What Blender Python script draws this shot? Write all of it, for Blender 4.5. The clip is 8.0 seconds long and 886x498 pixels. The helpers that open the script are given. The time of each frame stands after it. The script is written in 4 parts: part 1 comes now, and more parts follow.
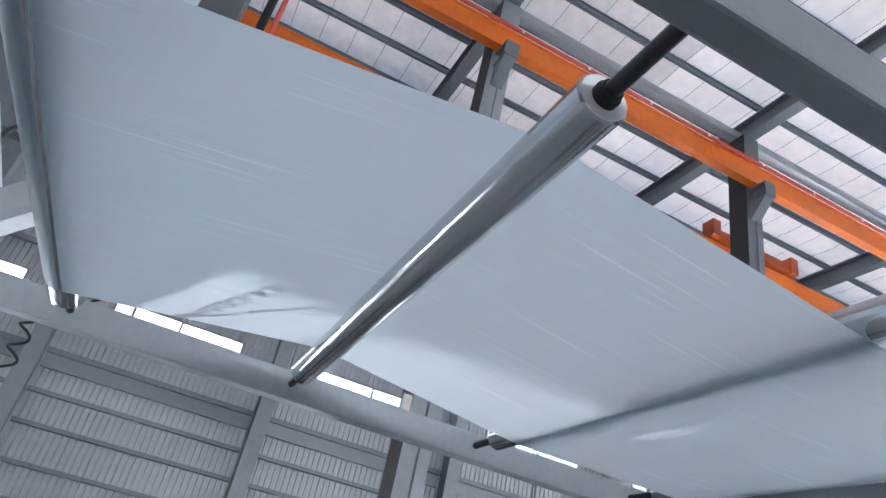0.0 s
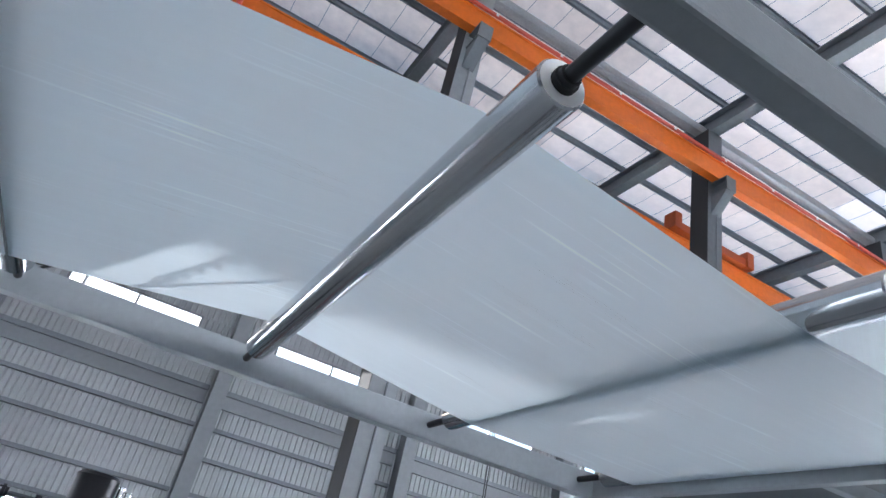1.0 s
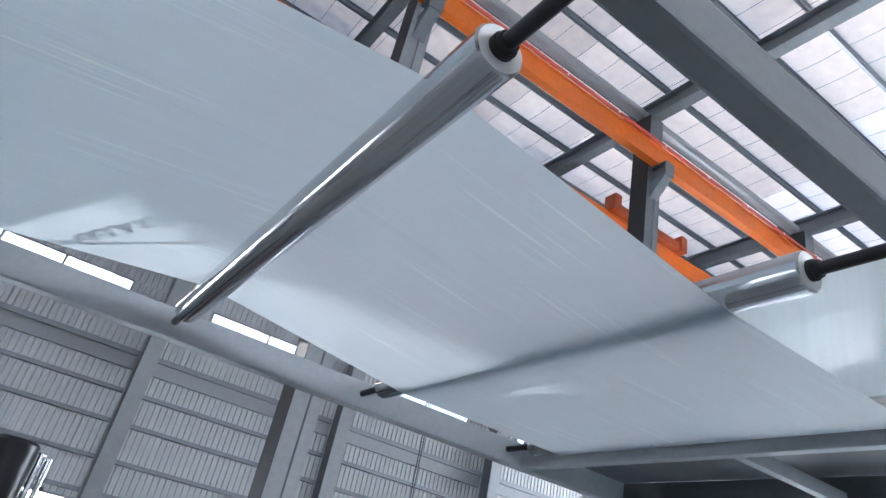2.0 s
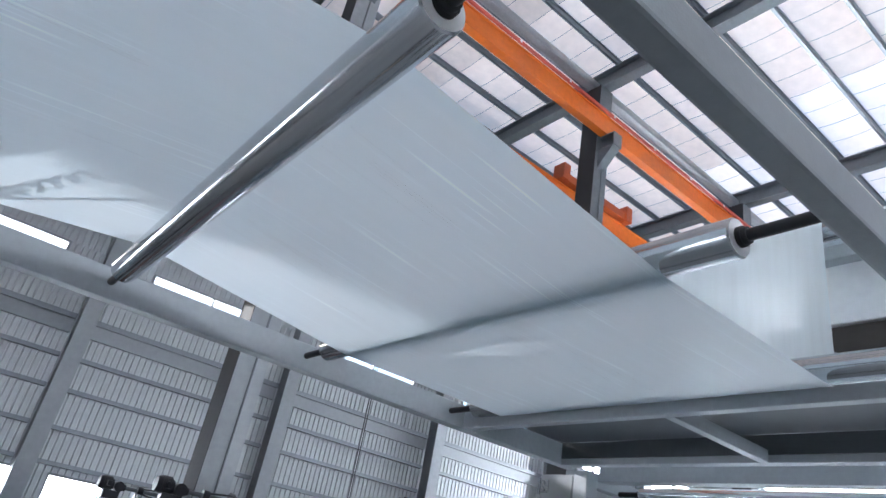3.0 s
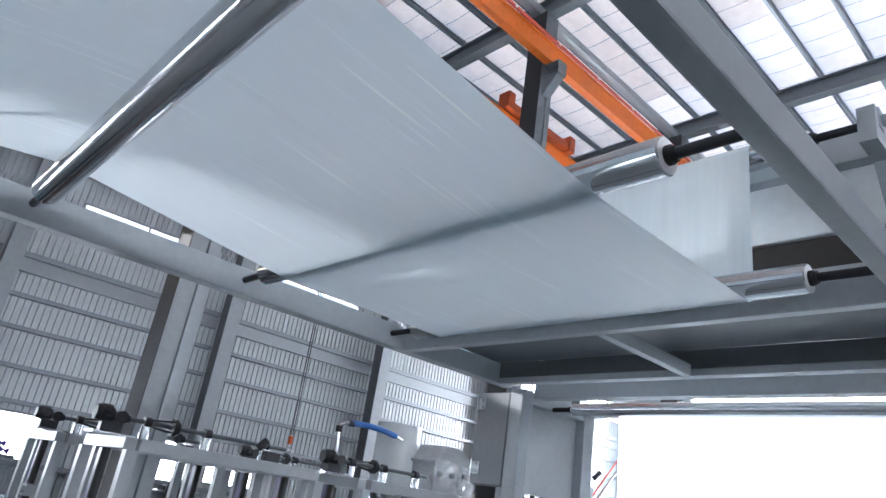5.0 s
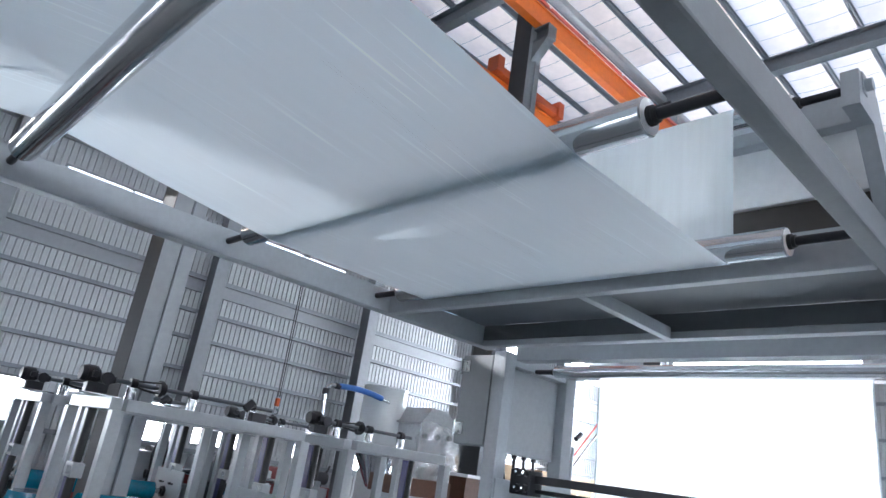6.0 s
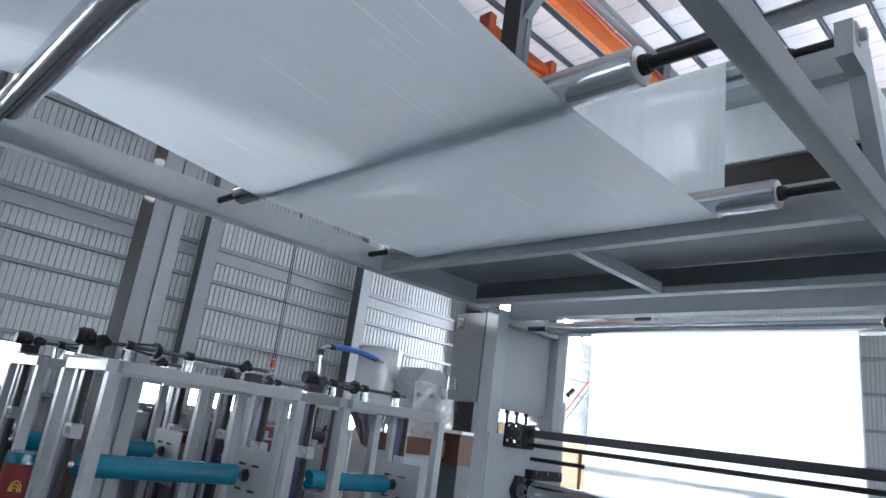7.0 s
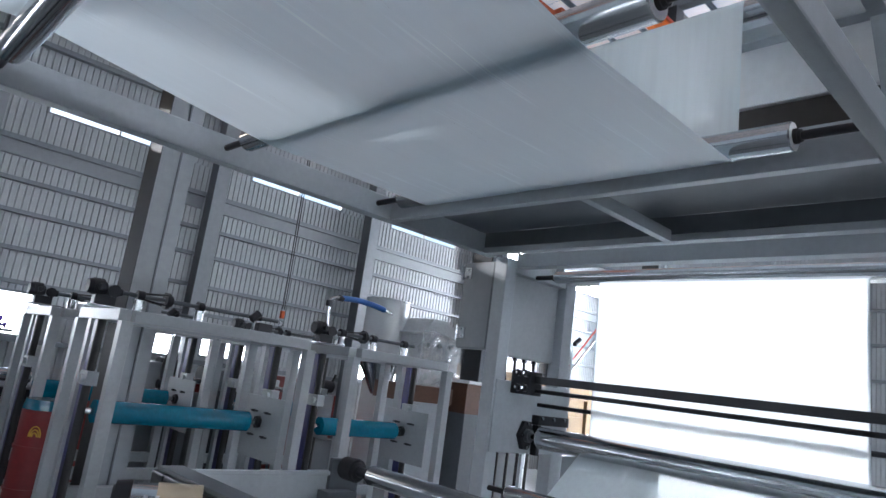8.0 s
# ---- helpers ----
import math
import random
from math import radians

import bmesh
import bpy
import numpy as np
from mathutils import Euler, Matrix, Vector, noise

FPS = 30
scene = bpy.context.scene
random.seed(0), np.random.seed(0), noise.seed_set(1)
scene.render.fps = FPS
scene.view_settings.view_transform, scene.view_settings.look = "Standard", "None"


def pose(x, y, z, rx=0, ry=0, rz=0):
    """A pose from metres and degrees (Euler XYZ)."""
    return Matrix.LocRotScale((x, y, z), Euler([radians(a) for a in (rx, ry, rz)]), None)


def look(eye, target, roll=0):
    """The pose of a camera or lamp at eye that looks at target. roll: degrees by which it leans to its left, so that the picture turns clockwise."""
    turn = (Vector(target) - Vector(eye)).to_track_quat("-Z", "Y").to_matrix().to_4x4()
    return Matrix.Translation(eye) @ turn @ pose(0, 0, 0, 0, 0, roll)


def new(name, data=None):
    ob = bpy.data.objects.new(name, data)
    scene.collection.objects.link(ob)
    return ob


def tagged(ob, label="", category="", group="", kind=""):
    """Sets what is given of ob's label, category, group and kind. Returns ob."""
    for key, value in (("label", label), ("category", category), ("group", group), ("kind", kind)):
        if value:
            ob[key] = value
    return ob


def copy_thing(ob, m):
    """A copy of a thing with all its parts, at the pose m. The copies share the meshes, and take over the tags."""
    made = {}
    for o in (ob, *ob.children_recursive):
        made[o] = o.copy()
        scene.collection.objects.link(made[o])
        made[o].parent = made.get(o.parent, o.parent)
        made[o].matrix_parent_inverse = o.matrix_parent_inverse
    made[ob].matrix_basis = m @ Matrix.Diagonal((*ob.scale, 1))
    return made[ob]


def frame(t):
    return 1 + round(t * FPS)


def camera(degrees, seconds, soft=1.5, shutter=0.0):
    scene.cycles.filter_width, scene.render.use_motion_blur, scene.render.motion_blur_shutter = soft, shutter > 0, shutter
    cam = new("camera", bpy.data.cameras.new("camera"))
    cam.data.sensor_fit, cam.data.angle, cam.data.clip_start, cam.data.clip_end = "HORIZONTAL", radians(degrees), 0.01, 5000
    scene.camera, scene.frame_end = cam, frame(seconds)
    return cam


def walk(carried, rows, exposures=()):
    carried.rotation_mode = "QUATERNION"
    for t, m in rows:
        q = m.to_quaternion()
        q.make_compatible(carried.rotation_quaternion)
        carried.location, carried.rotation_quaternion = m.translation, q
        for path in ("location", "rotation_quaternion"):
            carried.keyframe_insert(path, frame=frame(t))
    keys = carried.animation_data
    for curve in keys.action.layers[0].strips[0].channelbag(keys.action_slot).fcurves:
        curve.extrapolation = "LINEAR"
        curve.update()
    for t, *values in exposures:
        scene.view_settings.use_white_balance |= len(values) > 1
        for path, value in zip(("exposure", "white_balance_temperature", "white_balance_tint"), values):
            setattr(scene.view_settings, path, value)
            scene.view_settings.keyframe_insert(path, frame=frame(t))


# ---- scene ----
cam = camera(67.6, 8.0)
PATH = [
    (0, (-0.41, -0.605, 1.641), (0.161, 1.024, 2.65), 13.1),
    (0.5, (-0.403, -0.61, 1.639), (0.206, 1.013, 2.637), 13.6),
    (1, (-0.392, -0.615, 1.639), (0.289, 0.988, 2.622), 13.6),
    (1.5, (-0.377, -0.614, 1.637), (0.39, 0.958, 2.607), 13.4),
    (3, (-0.348, -0.623, 1.626), (0.663, 0.855, 2.517), 11.4),
    (3.5, (-0.339, -0.628, 1.621), (0.743, 0.821, 2.476), 10.5),
    (4, (-0.33, -0.628, 1.613), (0.81, 0.799, 2.427), 9.6),
    (4.5, (-0.328, -0.629, 1.607), (0.852, 0.789, 2.38), 9.0),
    (6, (-0.306, -0.643, 1.59), (0.966, 0.761, 2.229), 8.8),
    (6.5, (-0.307, -0.644, 1.579), (0.994, 0.754, 2.172), 8.2),
    (7, (-0.302, -0.644, 1.567), (1.02, 0.758, 2.103), 7.9),
    (7.5, (-0.298, -0.64, 1.559), (1.04, 0.77, 2.03), 7.8),
    (8, (-0.297, -0.632, 1.542), (1.047, 0.795, 1.941), 7.8),
]
walk(cam, [(t, look(eye, target, roll)) for t, eye, target, roll in PATH], [(0.0, 1.96, 5960, 11), (6.0, 1.96, 5960, 11), (7.0, 1.79, 5960, 11), (8.0, 1.45, 5960, 11)])

# ---------- world, sun, exposure ----------
SUN_ELEV, SUN_AZ = 15.1, math.atan2(-0.472, 1.0)   # the sun stands behind the long wall, low
world = bpy.data.worlds.new("sky")
scene.world = world
world.use_nodes = True
wn = world.node_tree.nodes
sky = wn.new("ShaderNodeTexSky")
sky.sky_type, sky.sun_disc = "NISHITA", False
sky.sun_elevation, sky.sun_rotation = radians(SUN_ELEV), SUN_AZ
wn["Background"].inputs[1].default_value = 0.15
world.node_tree.links.new(sky.outputs[0], wn["Background"].inputs[0])
sun_data = bpy.data.lights.new("sun", "SUN")
sun_data.energy, sun_data.angle, sun_data.color = 1.2, radians(0.45), (1.0, 0.97, 0.93)
sun = new("sun", sun_data)
sun_way = Vector((math.sin(SUN_AZ) * math.cos(radians(SUN_ELEV)), math.cos(SUN_AZ) * math.cos(radians(SUN_ELEV)), math.sin(radians(SUN_ELEV))))
sun.matrix_world = look(sun_way * 30, (0, 0, 0))


# ---------- materials ----------
def material(name, colour, rough=0.5, metal=0.0, grain=0.06, scale=8.0, bump=0.0, bump_scale=60.0, spread=0.0, stretch=None):
    """A principled surface whose colour varies at two scales, with fine relief."""
    m = bpy.data.materials.new(name)
    m.use_nodes = True
    n, l = m.node_tree.nodes, m.node_tree.links
    b = n["Principled BSDF"]
    b.inputs["Roughness"].default_value, b.inputs["Metallic"].default_value = rough, metal
    co = n.new("ShaderNodeTexCoord")
    mp = n.new("ShaderNodeMapping")
    mp.inputs["Scale"].default_value = stretch or (1, 1, 1)
    l.new(co.outputs["Object"], mp.inputs["Vector"])
    big, fine = n.new("ShaderNodeTexNoise"), n.new("ShaderNodeTexNoise")
    big.inputs["Scale"].default_value, fine.inputs["Scale"].default_value = scale * 0.25, scale * 4
    big.inputs["Detail"].default_value, fine.inputs["Detail"].default_value = 5, 3
    add = n.new("ShaderNodeMath")
    add.operation = "ADD"
    for t in (big, fine):
        l.new(mp.outputs[0], t.inputs["Vector"])
    l.new(big.outputs["Fac"], add.inputs[0])
    l.new(fine.outputs["Fac"], add.inputs[1])
    ramp = n.new("ShaderNodeMapRange")
    ramp.inputs["From Min"].default_value, ramp.inputs["From Max"].default_value = 0.6, 1.4
    ramp.inputs["To Min"].default_value, ramp.inputs["To Max"].default_value = 1 - grain * 2.2, 1 + grain
    l.new(add.outputs[0], ramp.inputs["Value"])
    mul = n.new("ShaderNodeVectorMath")
    mul.operation = "SCALE"
    mul.inputs[0].default_value = colour[:3]
    l.new(ramp.outputs[0], mul.inputs["Scale"])
    last = mul.outputs[0]
    if spread:
        info, rr = n.new("ShaderNodeObjectInfo"), n.new("ShaderNodeMapRange")
        rr.inputs["To Min"].default_value, rr.inputs["To Max"].default_value = 1 - spread, 1 + spread
        l.new(info.outputs["Random"], rr.inputs["Value"])
        m2 = n.new("ShaderNodeVectorMath")
        m2.operation = "SCALE"
        l.new(last, m2.inputs[0])
        l.new(rr.outputs[0], m2.inputs["Scale"])
        last = m2.outputs[0]
    l.new(last, b.inputs["Base Color"])
    rg = n.new("ShaderNodeMapRange")
    rg.inputs["To Min"].default_value, rg.inputs["To Max"].default_value = max(rough - 0.1, 0.02), min(rough + 0.12, 1)
    l.new(big.outputs["Fac"], rg.inputs["Value"])
    l.new(rg.outputs[0], b.inputs["Roughness"])
    if bump:
        bt, bp = n.new("ShaderNodeTexNoise"), n.new("ShaderNodeBump")
        bt.inputs["Scale"].default_value = bump_scale
        bp.inputs["Strength"].default_value, bp.inputs["Distance"].default_value = bump, 0.004
        l.new(mp.outputs[0], bt.inputs["Vector"])
        l.new(bt.outputs["Fac"], bp.inputs["Height"])
        l.new(bp.outputs[0], b.inputs["Normal"])
    return m


def sheet_material(name, colour, through_part, gloss_rough, bump=0.0, stretch=(1, 1, 1), grain=0.05, clear=0.0, gloss=0.035, streak=0.0):
    """A thin sheet that lets light through: diffuse, translucent and a little gloss."""
    m = bpy.data.materials.new(name)
    m.use_nodes = True
    n, l = m.node_tree.nodes, m.node_tree.links
    n.remove(n["Principled BSDF"])
    out = n["Material Output"]
    dif, tra, glo = n.new("ShaderNodeBsdfDiffuse"), n.new("ShaderNodeBsdfTranslucent"), n.new("ShaderNodeBsdfGlossy")
    co, mp, no = n.new("ShaderNodeTexCoord"), n.new("ShaderNodeMapping"), n.new("ShaderNodeTexNoise")
    mp.inputs["Scale"].default_value = stretch
    no.inputs["Scale"].default_value, no.inputs["Detail"].default_value = 6, 5
    l.new(co.outputs["Object"], mp.inputs[0])
    l.new(mp.outputs[0], no.inputs["Vector"])
    rr = n.new("ShaderNodeMapRange")
    rr.inputs["To Min"].default_value, rr.inputs["To Max"].default_value = 1 - grain * 2, 1 + grain * 0.5
    l.new(no.outputs["Fac"], rr.inputs["Value"])
    sc = n.new("ShaderNodeVectorMath")
    sc.operation = "SCALE"
    sc.inputs[0].default_value = colour[:3]
    l.new(rr.outputs[0], sc.inputs["Scale"])
    tint = sc.outputs[0]
    if streak:
        # fine lengthwise stretch marks in loose clusters, coloured lighter to paint in their gleam
        m2, n2, r2, s2 = n.new("ShaderNodeMapping"), n.new("ShaderNodeTexNoise"), n.new("ShaderNodeMapRange"), n.new("ShaderNodeVectorMath")
        m3, n3, r3, mu = n.new("ShaderNodeMapping"), n.new("ShaderNodeTexNoise"), n.new("ShaderNodeMapRange"), n.new("ShaderNodeMath")
        ad = n.new("ShaderNodeMath")
        m2.inputs["Scale"].default_value, m2.inputs["Rotation"].default_value = (1.0, 48, 1), (0, 0, 0.03)
        m3.inputs["Scale"].default_value = (1.6, 3.2, 1)
        n2.inputs["Scale"].default_value, n2.inputs["Detail"].default_value = 2.0, 1.5
        n3.inputs["Scale"].default_value, n3.inputs["Detail"].default_value = 1.6, 2
        r2.inputs["From Min"].default_value, r2.inputs["From Max"].default_value = 0.60, 0.72
        r2.inputs["To Min"].default_value, r2.inputs["To Max"].default_value = 0.0, streak
        r3.inputs["From Min"].default_value, r3.inputs["From Max"].default_value = 0.48, 0.62
        s2.operation, mu.operation, ad.operation = "SCALE", "MULTIPLY", "ADD"
        ad.inputs[1].default_value = 1.0
        for mm, nn, rr_ in ((m2, n2, r2), (m3, n3, r3)):
            l.new(co.outputs["Object"], mm.inputs[0])
            l.new(mm.outputs[0], nn.inputs["Vector"])
            l.new(nn.outputs["Fac"], rr_.inputs["Value"])
        l.new(r2.outputs[0], mu.inputs[0])
        l.new(r3.outputs[0], mu.inputs[1])
        l.new(mu.outputs[0], ad.inputs[0])
        l.new(tint, s2.inputs[0])
        l.new(ad.outputs[0], s2.inputs["Scale"])
        tint = s2.outputs[0]
    l.new(tint, dif.inputs[0])
    l.new(tint, tra.inputs[0])
    glo.inputs["Roughness"].default_value = gloss_rough
    if bump:
        bp = n.new("ShaderNodeBump")
        bp.inputs["Strength"].default_value, bp.inputs["Distance"].default_value = bump, 0.003
        l.new(no.outputs["Fac"], bp.inputs["Height"])
        l.new(bp.outputs[0], glo.inputs["Normal"])
    a, b = n.new("ShaderNodeMixShader"), n.new("ShaderNodeMixShader")
    a.inputs[0].default_value = through_part
    l.new(dif.outputs[0], a.inputs[1])
    l.new(tra.outputs[0], a.inputs[2])
    lw, pw, mr = n.new("ShaderNodeLayerWeight"), n.new("ShaderNodeMath"), n.new("ShaderNodeMapRange")
    pw.operation = "POWER"
    pw.inputs[1].default_value = 4.0
    lw.inputs["Blend"].default_value = 0.5
    mr.inputs["To Min"].default_value, mr.inputs["To Max"].default_value = gloss, max(gloss, 0.5)
    l.new(lw.outputs["Facing"], pw.inputs[0])
    l.new(pw.outputs[0], mr.inputs["Value"])
    l.new(mr.outputs[0], b.inputs[0])
    l.new(a.outputs[0], b.inputs[1])
    l.new(glo.outputs[0], b.inputs[2])
    last = b
    if clear:
        tr, c = n.new("ShaderNodeBsdfTransparent"), n.new("ShaderNodeMixShader")
        c.inputs[0].default_value = clear
        l.new(b.outputs[0], c.inputs[1])
        l.new(tr.outputs[0], c.inputs[2])
        last = c
    l.new(last.outputs[0], out.inputs["Surface"])
    return m


def glow(name, colour, strength):
    m = bpy.data.materials.new(name)
    m.use_nodes = True
    b = m.node_tree.nodes["Principled BSDF"]
    b.inputs["Base Color"].default_value = (0, 0, 0, 1)
    b.inputs["Emission Color"].default_value, b.inputs["Emission Strength"].default_value = (*colour, 1), strength
    return m


FRAME = material("grey_paint", (0.37, 0.40, 0.43), 0.38, 0.0, 0.05, 10, 0.08, 180)
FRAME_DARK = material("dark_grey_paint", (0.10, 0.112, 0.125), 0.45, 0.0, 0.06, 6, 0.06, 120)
PRINT = material("light_grey_paint", (0.35, 0.375, 0.395), 0.35, 0.0, 0.05, 10, 0.06, 160, 0.05)
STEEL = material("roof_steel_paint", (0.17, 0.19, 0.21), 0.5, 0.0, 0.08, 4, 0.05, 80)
CHROME = material("polished_aluminium", (0.55, 0.57, 0.59), 0.14, 1.0, 0.05, 20, 0.02, 200, 0, (1, 0.05, 1))
BLACK = material("black_steel", (0.018, 0.019, 0.024), 0.35, 0.3, 0.1, 20, 0.05, 200)
RUBBER = material("black_rubber", (0.02, 0.02, 0.022), 0.6, 0.0, 0.1, 20)
ORANGE = material("orange_paint", (0.84, 0.18, 0.012), 0.4, 0.0, 0.07, 3, 0.04, 60)
ORANGE_DEEP = material("worn_orange_paint", (0.60, 0.10, 0.015), 0.45, 0.0, 0.10, 6)
REDLINE = material("red_plastic", (0.65, 0.10, 0.07), 0.4)
WALL = material("corrugated_sheet", (0.38, 0.40, 0.42), 0.34, 0.2, 0.05, 3, 0.03, 40, 0.06)
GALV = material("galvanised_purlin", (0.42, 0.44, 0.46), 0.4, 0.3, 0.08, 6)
GIRT = material("galvanised_girt", (0.20, 0.22, 0.24), 0.45, 0.2, 0.08, 6)
COLUMN = material("column_paint", (0.23, 0.25, 0.27), 0.4, 0.0, 0.06, 4, 0.03, 80)
FLOOR = material("floor_coating", (0.27, 0.285, 0.29), 0.3, 0.0, 0.12, 2, 0.03, 20)
TEAL = material("teal_wrap", (0.0, 0.155, 0.255), 0.2, 0.0, 0.10, 8, 0.15, 30, 0.08)
WHITE = material("white_paint", (0.78, 0.79, 0.80), 0.4, 0.0, 0.04, 6)
CARD = material("cardboard", (0.32, 0.21, 0.11), 0.75, 0.0, 0.10, 8, 0, 60, 0.12)
BROWN = material("brown_board", (0.10, 0.045, 0.026), 0.6, 0.0, 0.12, 6)
BLUE = material("blue_hose", (0.03, 0.13, 0.42), 0.4, 0.0, 0.08, 20)
RED = material("red_panel", (0.20, 0.018, 0.02), 0.45, 0.0, 0.1, 6)
YELLOW = material("yellow_paint", (0.75, 0.45, 0.05), 0.5)
FILM = sheet_material("milky_film", (0.80, 0.91, 0.975), 0.86, 0.30, 0.06, (0.35, 5, 1), 0.02, 0.0, 0.04, 0.17)
FILM_DROP = sheet_material("backlit_film", (0.93, 0.97, 0.99), 0.86, 0.34, 0.10, (7, 7, 0.35), 0.02)
# copy of the film that passes little light, holding back the gateway's glow
FILM_RISE = sheet_material("dimmed_film", (0.86, 0.94, 0.98), 0.03, 0.25, 0.10, (7, 7, 0.4), 0.06, 0.05, 0.05)
# nearly clear, and whiter than the web to suggest light on folds
CREASE = sheet_material("lit_crease_film", (0.97, 0.985, 0.99), 0.9, 0.25, 0.0, (1, 1, 1), 0.02, 0.988, 0.01)
ROOF = sheet_material("roof_sheet", (1.0, 0.83, 0.72), 0.41, 0.5, 0.0, (1, 1, 1), 0.10)
# darker, less translucent sheet, used where x is below 4.7
ROOF_DULL = sheet_material("dull_roof_sheet", (0.86, 0.72, 0.63), 0.32, 0.5, 0.0, (1, 1, 1), 0.14)
SKYLIGHT = sheet_material("skylight_sheet", (1.0, 0.84, 0.74), 0.72, 0.4, 0.0, (1, 1, 1), 0.08)
WRAP = sheet_material("clear_wrap", (0.80, 0.83, 0.85), 0.35, 0.08, 0.9, (2, 2, 2), 0.08, 0.66, 0.35)
WRAP2 = sheet_material("pale_plastic", (0.62, 0.65, 0.67), 0.35, 0.15, 0.3, (1, 1, 1), 0.06)
# the frame's grey darkened, for the shade on the near beam
NEARBEAM = material("shaded_grey_paint", (0.20, 0.218, 0.235), 0.42, 0.0, 0.05, 10, 0.08, 180)
BOXGREY = material("box_grey_paint", (0.22, 0.24, 0.26), 0.4, 0.0, 0.04, 8, 0.05, 160)
# near-white colour paints the glare on the rollers' turned end rings
RING_GLARE = material("ring_glare_white", (0.95, 0.96, 0.96), 0.3, 0.0, 0.03, 30)
HALLCOL = material("hall_column_paint", (0.33, 0.355, 0.38), 0.4, 0.0, 0.07, 3, 0.04, 60)
DAYLIGHT_GATE = glow("daylight_gateway", (0.97, 0.99, 1.0), 14.0)
RECESS = material("recess_shade", (0.045, 0.038, 0.034), 0.7)
PURPLE = material("violet_paint", (0.13, 0.06, 0.42), 0.4)
NAVY = material("navy_guard_strip", (0.02, 0.022, 0.12), 0.35)
# near-black tone for the shaded side of the crane columns
SHADEPLATE = material("column_shade", (0.03, 0.032, 0.036), 0.7)
BEIGE = material("beige_paint", (0.55, 0.45, 0.32), 0.4)
DAYLIGHT = glow("daylight_outside", (0.95, 0.98, 1.0), 6.0)


# ---------- mesh helpers ----------
class Mesh:
    """Collects solids in world space for one mesh."""

    def __init__(self):
        self.v, self.f, self.s = [], [], []

    def add(self, verts, faces, smooth=False):
        k = len(self.v)
        self.v += [tuple(p) for p in verts]
        self.f += [tuple(i + k for i in f) for f in faces]
        self.s += [smooth] * len(faces)
        return self

    def box(self, x0, x1, y0, y1, z0, z1, b=0.0, m=None):
        if b <= 0:
            v = [(x, y, z) for x in (x0, x1) for y in (y0, y1) for z in (z0, z1)]
            f = [(0, 1, 3, 2), (4, 6, 7, 5), (0, 4, 5, 1), (2, 3, 7, 6), (0, 2, 6, 4), (1, 5, 7, 3)]
        else:
            bm = bmesh.new()
            bmesh.ops.create_cube(bm, size=1, matrix=Matrix.Translation(((x0 + x1) / 2, (y0 + y1) / 2, (z0 + z1) / 2)) @ Matrix.Diagonal((x1 - x0, y1 - y0, z1 - z0, 1)))
            bmesh.ops.bevel(bm, geom=bm.edges[:], offset=b, segments=2, profile=0.6, affect="EDGES")
            bm.verts.index_update()
            v, f = [p.co.copy() for p in bm.verts], [[p.index for p in q.verts] for q in bm.faces]
            bm.free()
        if m is not None:
            v = [m @ Vector(p) for p in v]
        return self.add(v, f)

    def rod(self, p, q, r, n=16, r2=None, caps=True):
        p, q = Vector(p), Vector(q)
        r2 = r if r2 is None else r2
        w = (q - p).normalized()
        u = w.orthogonal().normalized()
        o = w.cross(u)
        ring = [u * math.cos(2 * math.pi * i / n) + o * math.sin(2 * math.pi * i / n) for i in range(n)]
        v = [p + c * r for c in ring] + [q + c * r2 for c in ring]
        self.add(v, [(i, (i + 1) % n, n + (i + 1) % n, n + i) for i in range(n)], True)
        if caps:
            self.add(v[:n], [tuple(reversed(range(n)))])
            self.add(v[n:], [tuple(range(n))])
        return self

    def pipe(self, pts, r, n=10):
        """A tube along points."""
        pts = [Vector(p) for p in pts]
        rings, u = [], None
        for i, p in enumerate(pts):
            w = (pts[min(i + 1, len(pts) - 1)] - pts[max(i - 1, 0)]).normalized()
            u = w.orthogonal().normalized() if u is None else (u - w * u.dot(w)).normalized()
            o = w.cross(u)
            rings.append([p + (u * math.cos(2 * math.pi * k / n) + o * math.sin(2 * math.pi * k / n)) * r for k in range(n)])
        v = [c for g in rings for c in g]
        f = [(i * n + k, i * n + (k + 1) % n, (i + 1) * n + (k + 1) % n, (i + 1) * n + k) for i in range(len(pts) - 1) for k in range(n)]
        self.add(v, f, True)
        self.add(rings[0], [tuple(reversed(range(n)))])
        return self.add(rings[-1], [tuple(range(n))])

    def prism(self, poly, axis, a, b):
        """A 2D outline carried along an axis from a to b."""
        place = {"x": lambda p, t: (t, p[0], p[1]), "y": lambda p, t: (p[0], t, p[1]), "z": lambda p, t: (p[0], p[1], t)}[axis]
        n = len(poly)
        v = [place(p, a) for p in poly] + [place(p, b) for p in poly]
        return self.add(v, [tuple(reversed(range(n))), tuple(range(n, 2 * n))] + [(i, (i + 1) % n, n + (i + 1) % n, n + i) for i in range(n)])

    def data(self, name):
        me = bpy.data.meshes.new(name)
        me.from_pydata(self.v, [], self.f)
        me.polygons.foreach_set("use_smooth", self.s)
        bm = bmesh.new()
        bm.from_mesh(me)
        bmesh.ops.recalc_face_normals(bm, faces=bm.faces[:])
        bm.to_mesh(me)
        bm.free()
        return me


def part(name, mesh, mat, parent=None, label=""):
    me = mesh.data(name) if isinstance(mesh, Mesh) else mesh
    if not me.materials:
        me.materials.append(mat)
    ob = new(name, me)
    if parent is not None:
        ob.parent = parent
        top = parent
        while top.parent is not None:
            top = top.parent
        if parent is top:
            ob.matrix_parent_inverse = top.matrix_basis.inverted()
    return tagged(ob, label)


